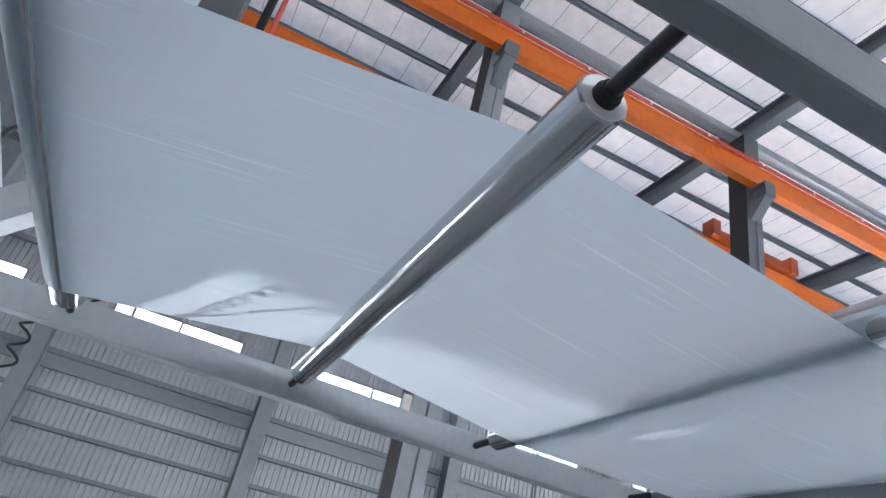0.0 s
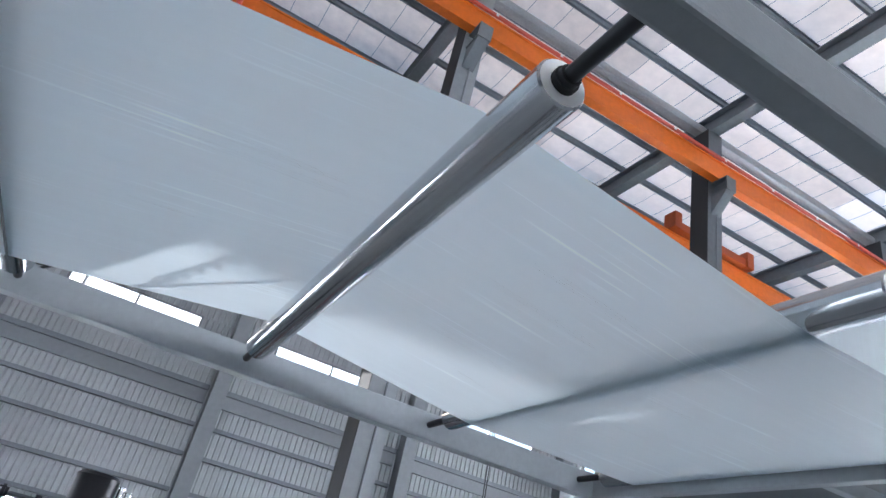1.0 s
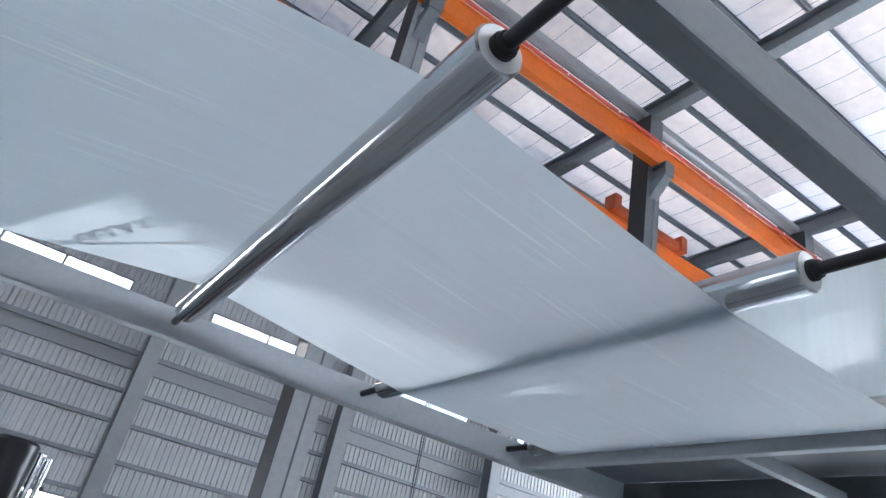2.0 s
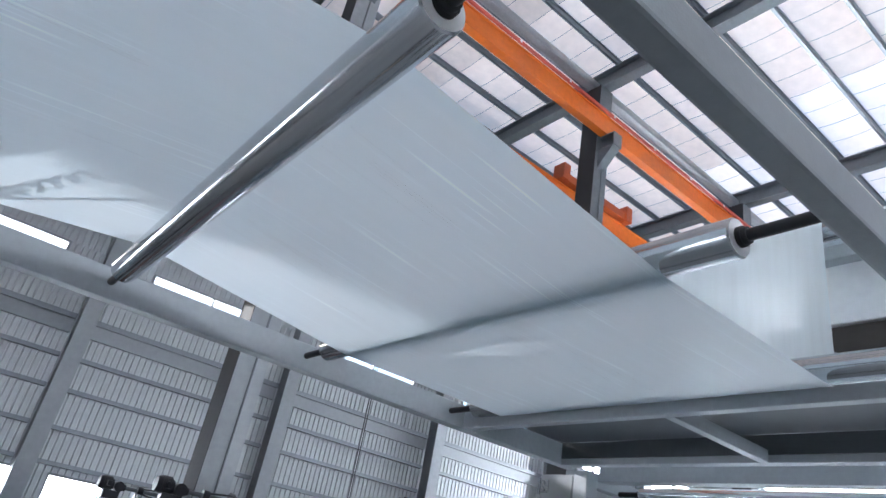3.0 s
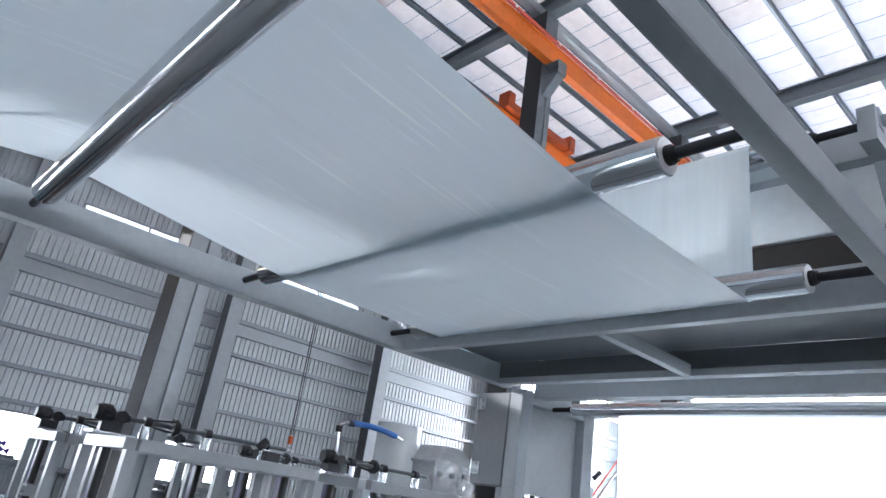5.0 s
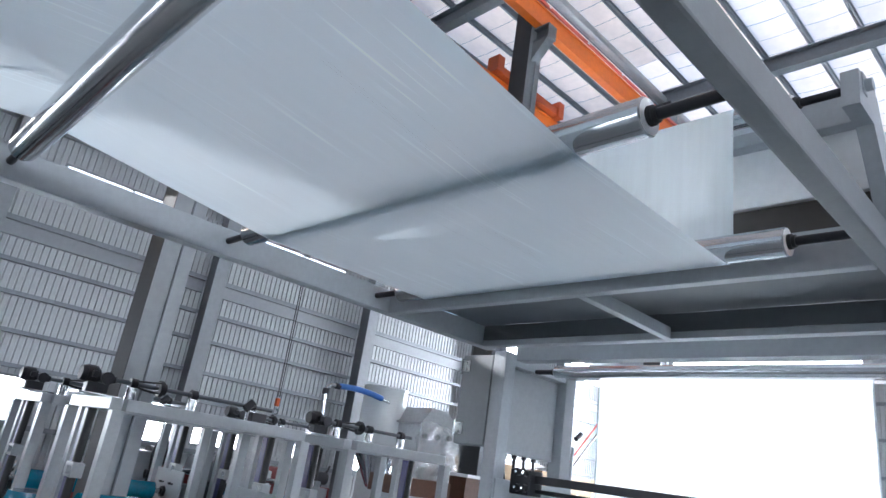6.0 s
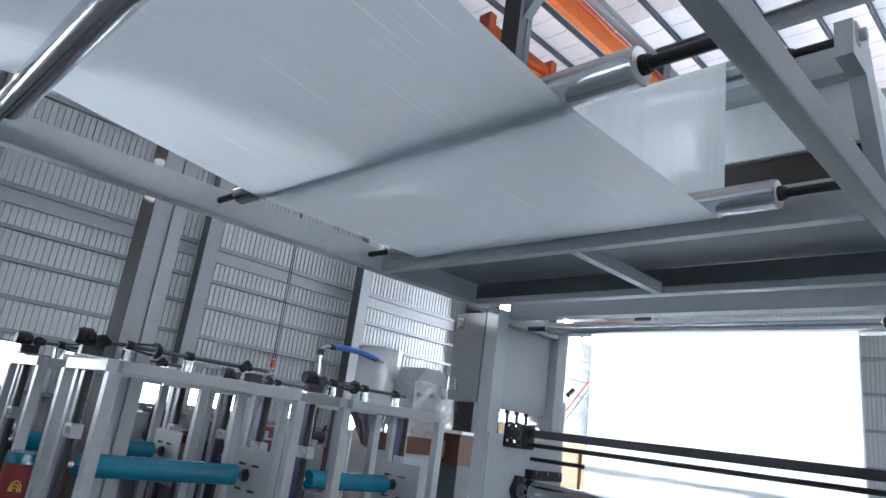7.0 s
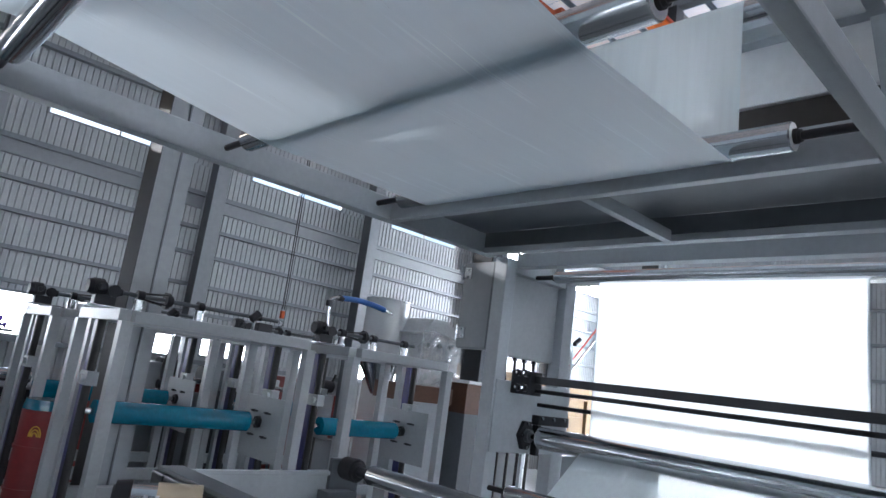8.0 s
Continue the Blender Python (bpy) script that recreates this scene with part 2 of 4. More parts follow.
def thing(name, base, label, category, group="", kind=""):
    ob = new(name)
    ob.empty_display_size = 0.1
    ob.matrix_basis = Matrix.Translation(base)
    return tagged(ob, label, category, group, kind)


def solid(name, mesh, mat, label, category, kind="", group=""):
    return tagged(part(name, mesh, mat), label, category, group, kind)


def ibeam(m, axis, a, b, c, z0, z1, width, t=0.02, w=0.012):
    """An I section along x or y, centred at c, from z0 to z1."""
    for lo, hi, half in ((z0, z0 + t, width / 2), (z1 - t, z1, width / 2), (z0 + t, z1 - t, w / 2)):
        m.box(a, b, c - half, c + half, lo, hi) if axis == "x" else m.box(c - half, c + half, a, b, lo, hi)
    return m


def ibeam_up(x, y, z0, z1, depth, width, t=0.02):
    """An upright H column: flanges face +-y, the web lies along y."""
    return Mesh().box(x - width / 2, x + width / 2, y - depth / 2, y - depth / 2 + t, z0, z1).box(x - width / 2, x + width / 2, y + depth / 2 - t, y + depth / 2, z0, z1).box(x - t / 2, x + t / 2, y - depth / 2 + t, y + depth / 2 - t, z0, z1)


# ---------- building ----------
X0, X1, Y0, Y1 = -16.0, 15.0, -12.0, 8.72
FLOOR_Z, ROOF_Z = 0.0, 10.12
COLS = [0.93 + 2.85 * k for k in range(-5, 5)]
STRIPS = [(c + 0.46, c + 2.22) for c in COLS]
CRANE_Y = 5.35
BAYS = [1.87 + 4.55 * k for k in range(-4, 3)]

solid("floor", Mesh().box(X0, X1, Y0, Y1, -0.3, 0), FLOOR, "grey-green coated concrete factory floor", "floor", "structure")
ground = solid("ground", Mesh().box(-400, 400, -400, 400, -0.5, -0.32), FLOOR, "bright paved yard outside the hall", "ground", "structure")


def corrugated(u0, u1, z0, z1, pitch=0.078, depth=0.018):
    """Outline of a trapezoid sheet seen from above: (u, d) pairs."""
    pts, u = [], u0
    while u < u1 - 1e-6:
        for du, d in ((0, depth), (0.68, depth), (0.76, 0), (0.92, 0)):
            if u + du * pitch < u1:
                pts.append((u + du * pitch, d))
        u += pitch
    pts.append((u1, depth))
    return pts


def sheet_panel(axis, at, u0, u1, z0, z1, sign=1):
    """Corrugated sheet standing at y=at (axis x) or x=at (axis y); ribs project by sign."""
    m, pts = Mesh(), corrugated(u0, u1, z0, z1)
    n, t = len(pts), 0.012
    rows = []
    for off in (0, t):
        for z in (z0, z1):
            rows.append([(u, at + sign * (d - off), z) if axis == "x" else (at + sign * (d - off), u, z) for u, d in pts])
    v = [p for r in rows for p in r]
    f = [(i, i + 1, n + i + 1, n + i) for i in range(n - 1)] + [(2 * n + i, 3 * n + i, 3 * n + i + 1, 2 * n + i + 1) for i in range(n - 1)]
    f += [(0, n, 3 * n, 2 * n), (n - 1, 3 * n - 1, 4 * n - 1, 2 * n - 1)]
    return m.add(v, f)


# long wall: sheets between the columns, a strip of windows high up and windows low down
wall_long = thing("wall_long", (0, 8.7, 0), "corrugated light metal long wall with horizontal girts", "wall", "", "structure")
for c in COLS:
    a, b = c, c + 2.85
    s0, s1 = c + 0.46, c + 2.22
    opens = {1: [(1.13, 1.88), (3.20, 3.68)], 4: [(3.96, 4.24), (4.30, 4.52), (4.60, 4.83), (5.50, 5.75)]}.get(round(c), [(c + 0.1, c + 2.7)])
    lo, hi = (1.47, 1.84) if round(c) == 4 else (1.42, 1.97)
    edges = [a] + [q for o in opens for q in o] + [b]
    piers = [(edges[i], edges[i + 1], lo, hi) for i in range(0, len(edges), 2)]
    for u0, u1, z0, z1 in piers + [(a, b, 0.0, lo), (a, b, hi, 4.2), (a, s0, 4.2, 4.68), (s1, b, 4.2, 4.68), (a, b, 4.68, 10.3)]:
        if u1 - u0 > 0.02:
            part("sheet", sheet_panel("x", 8.7, u0, u1, z0, z1, -1), WALL, wall_long)
    win = thing("window_high", (c + 1.35, 8.7, 4.2), "bright high strip window with two panes in metal frame", "window", "high strip windows", "structure")
    fr = Mesh()
    for q in (s0, (s0 + s1) / 2 - 0.012, s1 - 0.03):
        fr.box(q, q + 0.03, 8.68, 8.74, 4.2, 4.68)
    fr.box(s0, s1, 8.68, 8.74, 4.2, 4.225).box(s0, s1, 8.68, 8.74, 4.655, 4.68)
    part("window_frame", fr, COLUMN, win)
    for l0, l1 in opens:
        lw = thing("window_low", ((l0 + l1) / 2, 8.7, lo), "bright low window in grey metal frame", "window", "low windows", "structure")
        fr = Mesh().box(l0, l1, 8.68, 8.74, lo, lo + 0.03).box(l0, l1, 8.68, 8.74, hi - 0.03, hi)
        k = max(1, round((l1 - l0) / 0.6))
        for i in range(k + 1):
            q = l0 + (l1 - l0 - 0.03) * i / k
            fr.box(q, q + 0.03, 8.685, 8.735, lo + 0.03, hi - 0.03)
        part("window_frame", fr, COLUMN, lw)
    col = thing("wall_column", (c - 0.1, 8.5, 0), "grey painted steel wall column", "column", "wall columns", "structure")
    part("shaft", ibeam_up(c - 0.1, 8.5, 0, 10.0, 0.22, 0.20), COLUMN, col)
    # added dark plate: paints the shade on the column's recessed side
    part("recess_plate", Mesh().box(c - 0.203, c - 0.196, 8.395, 8.61, 0, 10.0), FRAME_DARK, col, "dark plate painting the wall column's shaded side")
for z0, z1, d, mat, nm in ((3.735, 3.80, 0.10, GIRT, "girt"), (3.56, 3.735, 0.05, COLUMN, "rail_band"), (3.25, 3.30, 0.09, GIRT, "girt"), (2.87, 2.92, 0.09, GIRT, "girt"), (2.43, 2.48, 0.09, GIRT, "girt"), (2.04, 2.09, 0.09, GIRT, "girt"), (1.36, 1.42, 0.09, GIRT, "girt"), (0.7, 0.76, 0.09, GIRT, "girt"), (5.0, 5.06, 0.09, GIRT, "girt"), (5.6, 5.66, 0.09, GIRT, "girt"), (6.3, 6.36, 0.09, GIRT, "girt"), (7.0, 7.06, 0.09, GIRT, "girt"), (7.8, 7.86, 0.09, GIRT, "girt"), (8.6, 8.66, 0.09, GIRT, "girt")):
    for c in COLS:
        part(nm, Mesh().box(c + 0.015, c + 2.63, 8.676 - d, 8.675, z0, z1), mat, wall_long)
# bright yard seen through the windows
solid("backdrop_yard", Mesh().box(-40, 40, 14, 14.1, -0.3, 3.6), DAYLIGHT, "overcast white daylight outside the long wall", "backdrop", "structure")

# end wall with the wide open gateway
wall_end = thing("wall_end", (X1, 0, 0), "corrugated light metal end wall with a wide open gateway", "wall", "", "structure")
GY0, GY1, GZ = 3.15, 7.2, 5.0
for u0, u1, z0, z1 in ((Y0, GY0, 0, 10.3), (GY1, Y1, 0, 10.3), (GY0, GY1, GZ, 10.3)):
    part("sheet", sheet_panel("y", X1, u0, u1, z0, z1, -1), WALL, wall_end)
for z in (0.6, 1.3, 2.0, 2.7, 3.4, 4.1, 4.8, 5.6, 6.4, 7.2, 8.0, 8.8):
    part("girt", Mesh().box(X1 - 0.13, X1 - 0.028, Y0, GY0 if z < GZ else Y1, z, z + 0.06), GIRT, wall_end)
    if z < GZ:
        part("girt", Mesh().box(X1 - 0.13, X1 - 0.028, GY1, Y1, z, z + 0.06), GIRT, wall_end)
solid("backdrop_gate", Mesh().box(X1 + 6, X1 + 6.1, -8, 20, -0.3, 9), DAYLIGHT_GATE, "overcast white daylight outside the gateway", "backdrop", "structure")
wall_back = thing("wall_back", (X0, 0, 0), "corrugated light metal end wall", "wall", "", "structure")
part("sheet", sheet_panel("y", X0, Y0, Y1, 0, 10.3, 1), WALL, wall_back)
# unseen window band, added to brighten the hall from behind the camera
wall_near = thing("wall_near", (0, Y0, 0), "corrugated light metal long wall with an added, unseen window band", "wall", "", "structure")
for z0, z1 in ((0, 3.3), (4.1, 10.3)):
    part("sheet", sheet_panel("x", Y0, X0, X1, z0, z1, 1), WALL, wall_near)
for k in range(12):
    part("pier", Mesh().box(X0 + 2.8 * k, X0 + 2.8 * k + 0.4, Y0 - 0.05, Y0 + 0.1, 3.3, 4.1), COLUMN, wall_near)
# glowing sheet that feeds the added band, out of view
solid("backdrop_near", Mesh().box(-40, 40, Y0 - 6.1, Y0 - 6, -0.3, 7), DAYLIGHT, "unseen glowing sheet outside the near wall, added as fill light", "backdrop", "structure")

# roof: sheets with seams, purlins along the hall, rafters across it
ceil_m, sky_m, dull_m = Mesh(), Mesh(), Mesh()
rnd = random.Random(4)
PURLINS = [1.87 + 0.81 * k for k in range(-17, 9)]
SEAM, SAG = 0.52, 0.03
roof_seams = Mesh()


def sagging(x0, x1, y, drop):
    """A strip of roof lining hung between two purlins."""
    v = []
    for k in range(7):
        z = ROOF_Z - drop - SAG * (1 - (k / 3 - 1) ** 2)
        v += [(x0, y + 0.81 * k / 6, z), (x1, y + 0.81 * k / 6, z)]
    return v, [(2 * k, 2 * k + 1, 2 * k + 3, 2 * k + 2) for k in range(6)]


for i, y in enumerate(PURLINS):
    x = X0
    while x < X1:
        lit = (x > 9.6 and y < 6) or (x > 8.6 and y < 3.0)
        dest = sky_m if lit else dull_m if x < 4.7 else ceil_m
        dest.add(*sagging(x, min(x + SEAM, X1), y, rnd.uniform(0, 0.006)), True)
        roof_seams.add(*sagging(x - 0.005, x + 0.005, y, 0.010), True)
        x += SEAM
solid("ceiling", ceil_m, ROOF, "pale translucent roof sheets with seams between purlins", "ceiling", "structure")
solid("ceiling_old", dull_m, ROOF_DULL, "darker, less translucent roof sheets with seams between purlins", "ceiling", "structure")
solid("ceiling_skylight", sky_m, SKYLIGHT, "bright clear skylight sheets in the roof", "skylight", "structure")
solid("ceiling_seams", roof_seams, STEEL, "dark seams between the roof sheets", "roof seam", "structure")
for y in PURLINS:
    pm = Mesh().box(X0, X1, y - 0.03, y + 0.03, ROOF_Z - 0.02, ROOF_Z).box(X0, X1, y - 0.005, y + 0.005, ROOF_Z - 0.10, ROOF_Z - 0.02).box(X0, X1, y - 0.005, y + 0.04, ROOF_Z - 0.11, ROOF_Z - 0.10)
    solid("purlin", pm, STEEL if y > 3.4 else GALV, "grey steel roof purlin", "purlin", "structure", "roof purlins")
for x in BAYS:
    solid("rafter", ibeam(Mesh(), "y", Y0, Y1, x, 9.6, 9.94, 0.2), STEEL, "dark grey steel roof rafter", "rafter", "structure", "roof rafters")
    col = thing("crane_column", (x, CRANE_Y + 0.15, 0), "grey steel hall column carrying the crane runway", "column", "crane columns", "structure")
    part("shaft", ibeam_up(x, CRANE_Y + 0.15, 0, 9.6, 0.34, 0.30), HALLCOL if x < 5 else STEEL, col)
    # added dark plates stand in for the shade between the flanges
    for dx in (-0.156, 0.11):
        part("recess_plate", Mesh().box(x + dx, x + dx + 0.008, CRANE_Y - 0.018, CRANE_Y + 0.318, 0, 9.6), SHADEPLATE if dx < 0 else FRAME_DARK, col, "dark plate painting the shade between column flanges")
    part("conduit", Mesh().rod((x + 0.02, CRANE_Y - 0.035, 0), (x + 0.02, CRANE_Y - 0.035, 8.2), 0.012, 8), STEEL, col)
    br = Mesh().box(x - 0.10, x + 0.10, CRANE_Y - 0.32, CRANE_Y, 8.25, 8.27).box(x - 0.10, x + 0.10, CRANE_Y - 0.32, CRANE_Y, 8.48, 8.5)
    br.box(x - 0.10, x + 0.10, CRANE_Y - 0.33, CRANE_Y - 0.31, 8.25, 8.5).box(x - 0.01, x + 0.01, CRANE_Y - 0.3, CRANE_Y, 8.27, 8.48)
    part("bracket", br, STEEL, col)
    part("gusset", Mesh().prism([(CRANE_Y - 0.31, 8.249), (CRANE_Y - 0.02, 8.249), (CRANE_Y - 0.02, 7.92)], "x", x - 0.085, x + 0.085), STEEL, col)
solid("tie_beam", Mesh().box(X0, X1, 5.50, 5.68, 9.66, 9.84, 0.06), GALV, "grey steel box beam along the roof", "beam", "structure")

# crane runways, the far one with a parked end carriage
for yy in (CRANE_Y - 0.12, 7.15):
    cr = thing("crane_runway", (0, yy, 8.5), "orange painted steel crane runway beam", "crane beam", "crane runways", "structure")
    part("beam", ibeam(Mesh(), "x", X0, X1, yy, 8.5, 8.86, 0.14, 0.03, 0.10), ORANGE, cr)
    part("rail", Mesh().box(X0, X1, yy - 0.03, yy + 0.03, 8.86, 8.90), STEEL, cr, "steel rail")
    k = X0 + 0.4
    if yy < 6:
        part("conductor", Mesh().box(X0, X1, yy - 0.11, yy - 0.075, 8.865, 8.915), REDLINE, cr, "red conductor rail")
    while k < X1 and yy < 6:
        part("hanger", Mesh().box(k, k + 0.04, yy - 0.118, yy - 0.112, 8.87, 8.91), WHITE, cr)
        k += 1.1
tr = thing("crane_carriage", (8.3, 7.1, 8.9), "orange crane end carriage parked on the runway", "crane")
part("girder", Mesh().box(7.35, 9.35, 7.0, 7.2, 8.93, 9.10, 0.01), ORANGE_DEEP, tr)
for x in (7.25, 9.2):
    part("buffer", Mesh().box(x, x + 0.18, 6.96, 7.24, 8.91, 9.26, 0.01), ORANGE_DEEP, tr)
part("motor", Mesh().rod((8.3, 6.9, 9.05), (8.3, 7.0, 9.05), 0.07, 16).box(8.1, 8.25, 6.92, 7.0, 8.98, 9.14), ORANGE_DEEP, tr)

gp = thing("red_jib_arm", (4.5, 2.6, 0), "thin red and bright steel jib arm on a post", "jib")
part("post", Mesh().rod((4.30, 2.6, 0), (4.36, 2.6, 1.95), 0.02, 10), FRAME, gp)
part("arm", Mesh().rod((4.30, 2.6, 1.80), (4.95, 2.6, 2.42), 0.008, 8), REDLINE, gp)
part("arm", Mesh().rod((4.36, 2.6, 1.78), (5.0, 2.6, 2.38), 0.009, 8), CHROME, gp, "bright steel arm")
part("grip", Mesh().rod((4.40, 2.6, 2.02), (4.47, 2.6, 2.07), 0.02, 10), BLACK, gp)

# ---------- the overhead web and its frame ----------
RZ, RR, R_LEAD = 2.378, 0.0455, 0.060
ROLLERS = [-0.82, 0.0, 0.82, 1.635]
FILM_Y0, FILM_Y1 = 0.19, 1.578
BEAM_Z0, BEAM_Z1 = 2.315, 2.452

frame_thing = thing("overhead_frame", (0.4, 0.85, 0), "grey painted steel overhead frame carrying the web rollers", "machine frame")
part("far_beam", Mesh().box(-4.2, 2.56, 1.93, 2.0, BEAM_Z0, BEAM_Z1 - 0.022, 0.006), FRAME, frame_thing)
part("near_beam", Mesh().box(-4.2, 2.56, -0.238, -0.182, BEAM_Z0, BEAM_Z0 + 0.092, 0.008), NEARBEAM, frame_thing, "grey side beam, painted darker for its shade")
part("cross_beam", Mesh().box(1.72, 1.765, -0.182, 1.93, BEAM_Z0 - 0.004, BEAM_Z1 - 0.01, 0.005), FRAME, frame_thing)
part("cross_beam", Mesh().box(2.44, 2.50, -0.182, 1.93, BEAM_Z0 - 0.004, BEAM_Z0 + 0.03, 0.005), FRAME, frame_thing)
# plate added in dark paint so the space behind the rib reads dark
part("back_plate", Mesh().box(2.44, 2.448, -0.182, 1.93, BEAM_Z0 + 0.0305, BEAM_Z1 - 0.023), FRAME_DARK, frame_thing, "dark plate added above the rear cross beam")
part("rib", Mesh().box(1.765, 2.44, 0.785, 0.825, BEAM_Z0 - 0.004, BEAM_Z0 + 0.05, 0.004), FRAME, frame_thing)
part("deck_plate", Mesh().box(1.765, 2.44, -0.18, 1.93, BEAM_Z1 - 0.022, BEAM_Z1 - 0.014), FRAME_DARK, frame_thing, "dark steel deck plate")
for x in (-4.1, -2.4):
    for y in (1.965, -0.215):
        part("leg", Mesh().box(x - 0.05, x + 0.05, y - 0.04, y + 0.04, 0, BEAM_Z0), FRAME, frame_thing)
for y in (-0.215, 1.965):
    part("leg", Mesh().box(2.51, 2.6, y - 0.035, y + 0.035, 0, BEAM_Z0 - 0.002), FRAME, frame_thing) if y < 0 else None


SPIN, CREASES = [], []


def roller(x, z, r, y0, y1, s0, s1, label, sr=0.017, way=-1):
    """A web roller lying across the machine on a black shaft; its tube turns about the shaft."""
    ym = (y0 + y1) / 2
    th = thing("web_roller", (x, ym, z), label, "roller", "web rollers")
    m, a, b = Mesh(), y0 - ym, y1 - ym
    for p, q, ra, rb in ((a + 0.004, b - 0.004, r, r), (a, a + 0.004, r - 0.004, r), (b - 0.004, b, r, r - 0.004)):
        m.rod((0, p, 0), (0, q, 0), ra, 64, rb, False)
    n = 48
    for y, k in ((a, 1), (b, -1)):
        v = []
        for q, yy in ((r - 0.004, y), (r - 0.014, y), (r - 0.014, y + k * 0.012), (sr, y + k * 0.012)):
            v += [(q * math.cos(2 * math.pi * i / n), yy, q * math.sin(2 * math.pi * i / n)) for i in range(n)]
        m.add(v, [(g * n + i, g * n + (i + 1) % n, (g + 1) * n + (i + 1) % n, (g + 1) * n + i) for g in range(3) for i in range(n)])
    tube = part("tube", m, CHROME, th, "polished aluminium roller tube")
    tube.matrix_parent_inverse = Matrix.Identity(4)
    for y, k in ((a, 1), (b, -1)):
        cap = Mesh()
        v = []
        for q, yy in ((r - 0.0035, y - k * 0.0006), (sr + 0.004, y - k * 0.0006), (sr + 0.004, y + k * 0.006), (r - 0.006, y + k * 0.006)):
            v += [(q * math.cos(2 * math.pi * i / n), yy, q * math.sin(2 * math.pi * i / n)) for i in range(n)]
        cap.add(v, [(g * n + i, g * n + (i + 1) % n, ((g + 1) % 4) * n + (i + 1) % n, ((g + 1) % 4) * n + i) for g in range(4) for i in range(n)])
        part("end_ring", cap, RING_GLARE, tube, "turned end ring, painted white for its glare")
    SPIN.append((tube, r, way))
    part("shaft", Mesh().rod((x, s0, z), (x, s1, z), sr * 0.82, 20), BLACK, th, "black steel shaft")
    for y, k in ((y0, -1), (y1, 1)):
        part("collar", Mesh().rod((x, y - k * 0.008, z), (x, y + k * 0.012, z), sr + 0.006, 24).rod((x, y + k * 0.012, z), (x, y + k * 0.022, z), sr + 0.002, 24), RUBBER, th, "black bearing collar")
    return th


for x in ROLLERS:
    roller(x, RZ, R_LEAD if x < -0.5 else RR, 0.01, 1.745, -0.20, 1.935, "polished aluminium web roller on a black shaft", 0.017, 1 if x == 0.0 else -1)
roller(1.712, 2.885, 0.036, 0.01, 1.745, -0.16, 1.9, "upper polished aluminium web roller on a black shaft")


def film_sheet(path, y0, y1, ny=20):
    """A web of film: a path in the xz plane carried across the machine."""
    n, w = len(path), ny + 1
    v = [(x, y0 + (y1 - y0) * k / ny, z) for x, z in path for k in range(w)]
    return Mesh().add(v, [(i * w + k, (i + 1) * w + k, (i + 1) * w + k + 1, i * w + k + 1) for i in range(n - 1) for k in range(ny)], True)


def arc(cx, cz, r, a0, a1, n=14):
    return [(cx + r * math.cos(radians(a0 + (a1 - a0) * i / n)), cz + r * math.sin(radians(a0 + (a1 - a0) * i / n))) for i in range(n + 1)]


def span(a, b, n=12):
    return [(a[0] + (b[0] - a[0]) * i / n, a[1] + (b[1] - a[1]) * i / n) for i in range(1, n)]


R = RR + 0.0015
RL = R_LEAD + 0.0015
p0 = arc(-0.82, RZ, RL, 180, 264)
p1 = arc(0.0, RZ, R, 96, 84)
p2 = arc(0.82, RZ, R, 264, 270)
p3 = arc(1.635, RZ, R, 270, 360)
p4 = arc(1.712, 2.885, 0.0375, 180, 80)
rise = p3[8:] + span(p3[-1], p4[0]) + p4 + span(p4[-1], (2.9, 3.1)) + [(2.9, 3.1)]
path = [(-0.82 - RL, 3.9)] + span((-0.82 - RL, 3.9), p0[0]) + p0 + span(p0[-1], p1[0]) + p1 + span(p1[-1], p2[0]) + p2 + span(p2[-1], p3[0]) + p3[:9]
film = solid("plastic_film", film_sheet(path, FILM_Y0, FILM_Y1), FILM, "milky white translucent plastic film web over the rollers", "film")

part("rising_web", film_sheet(rise, FILM_Y0, FILM_Y1), FILM_RISE, film, "rising film, in a copy that holds back glow")

# creases running along the web, on its underside
rk = random.Random(21)
SPANS = [((-0.815, RZ - RL), (0.0, RZ + R)), ((0.0, RZ + R), (0.82, RZ - R)), ((0.82, RZ - R), (1.635, RZ - R))]
for (xa, za), (xb, zb) in SPANS:
    slope = (zb - za) / (xb - xa)
    for k in range(9):
        y = rk.uniform(0.35, 1.50)
        ln = rk.uniform(0.10, 0.34)
        m = Mesh()
        for j in range(rk.choice((1, 1, 2, 3))):
            yj, off, w = y + 0.010 * j, rk.uniform(0.0, 0.03), rk.uniform(0.0007, 0.0016)
            v = []
            for i in range(9):
                x = xa + 0.06 + off + ln * i / 8
                zf = za + slope * (x - xa) - 0.0008
                ww = w * math.sin(math.pi * (i + 0.3) / 8.6)
                yy = yj + 0.010 * i / 8 + 0.0015 * math.sin(i + j)
                v += [(x, yy - ww, zf + 0.0004), (x, yy + ww, zf - 0.0022), (x, yy + ww, zf + 0.0004)]
            m.add(v, [(3 * i + q, 3 * i + 3 + q, 3 * i + 4 + q, 3 * i + 1 + q) for i in range(8) for q in range(2)], True)
        CREASES.append((part("crease", m, CREASE, film, "fine lengthwise crease, whitened as if lit"), 0.0, xb - xa - 0.16 - ln, slope, k / 9 + rk.uniform(-0.03, 0.03)))
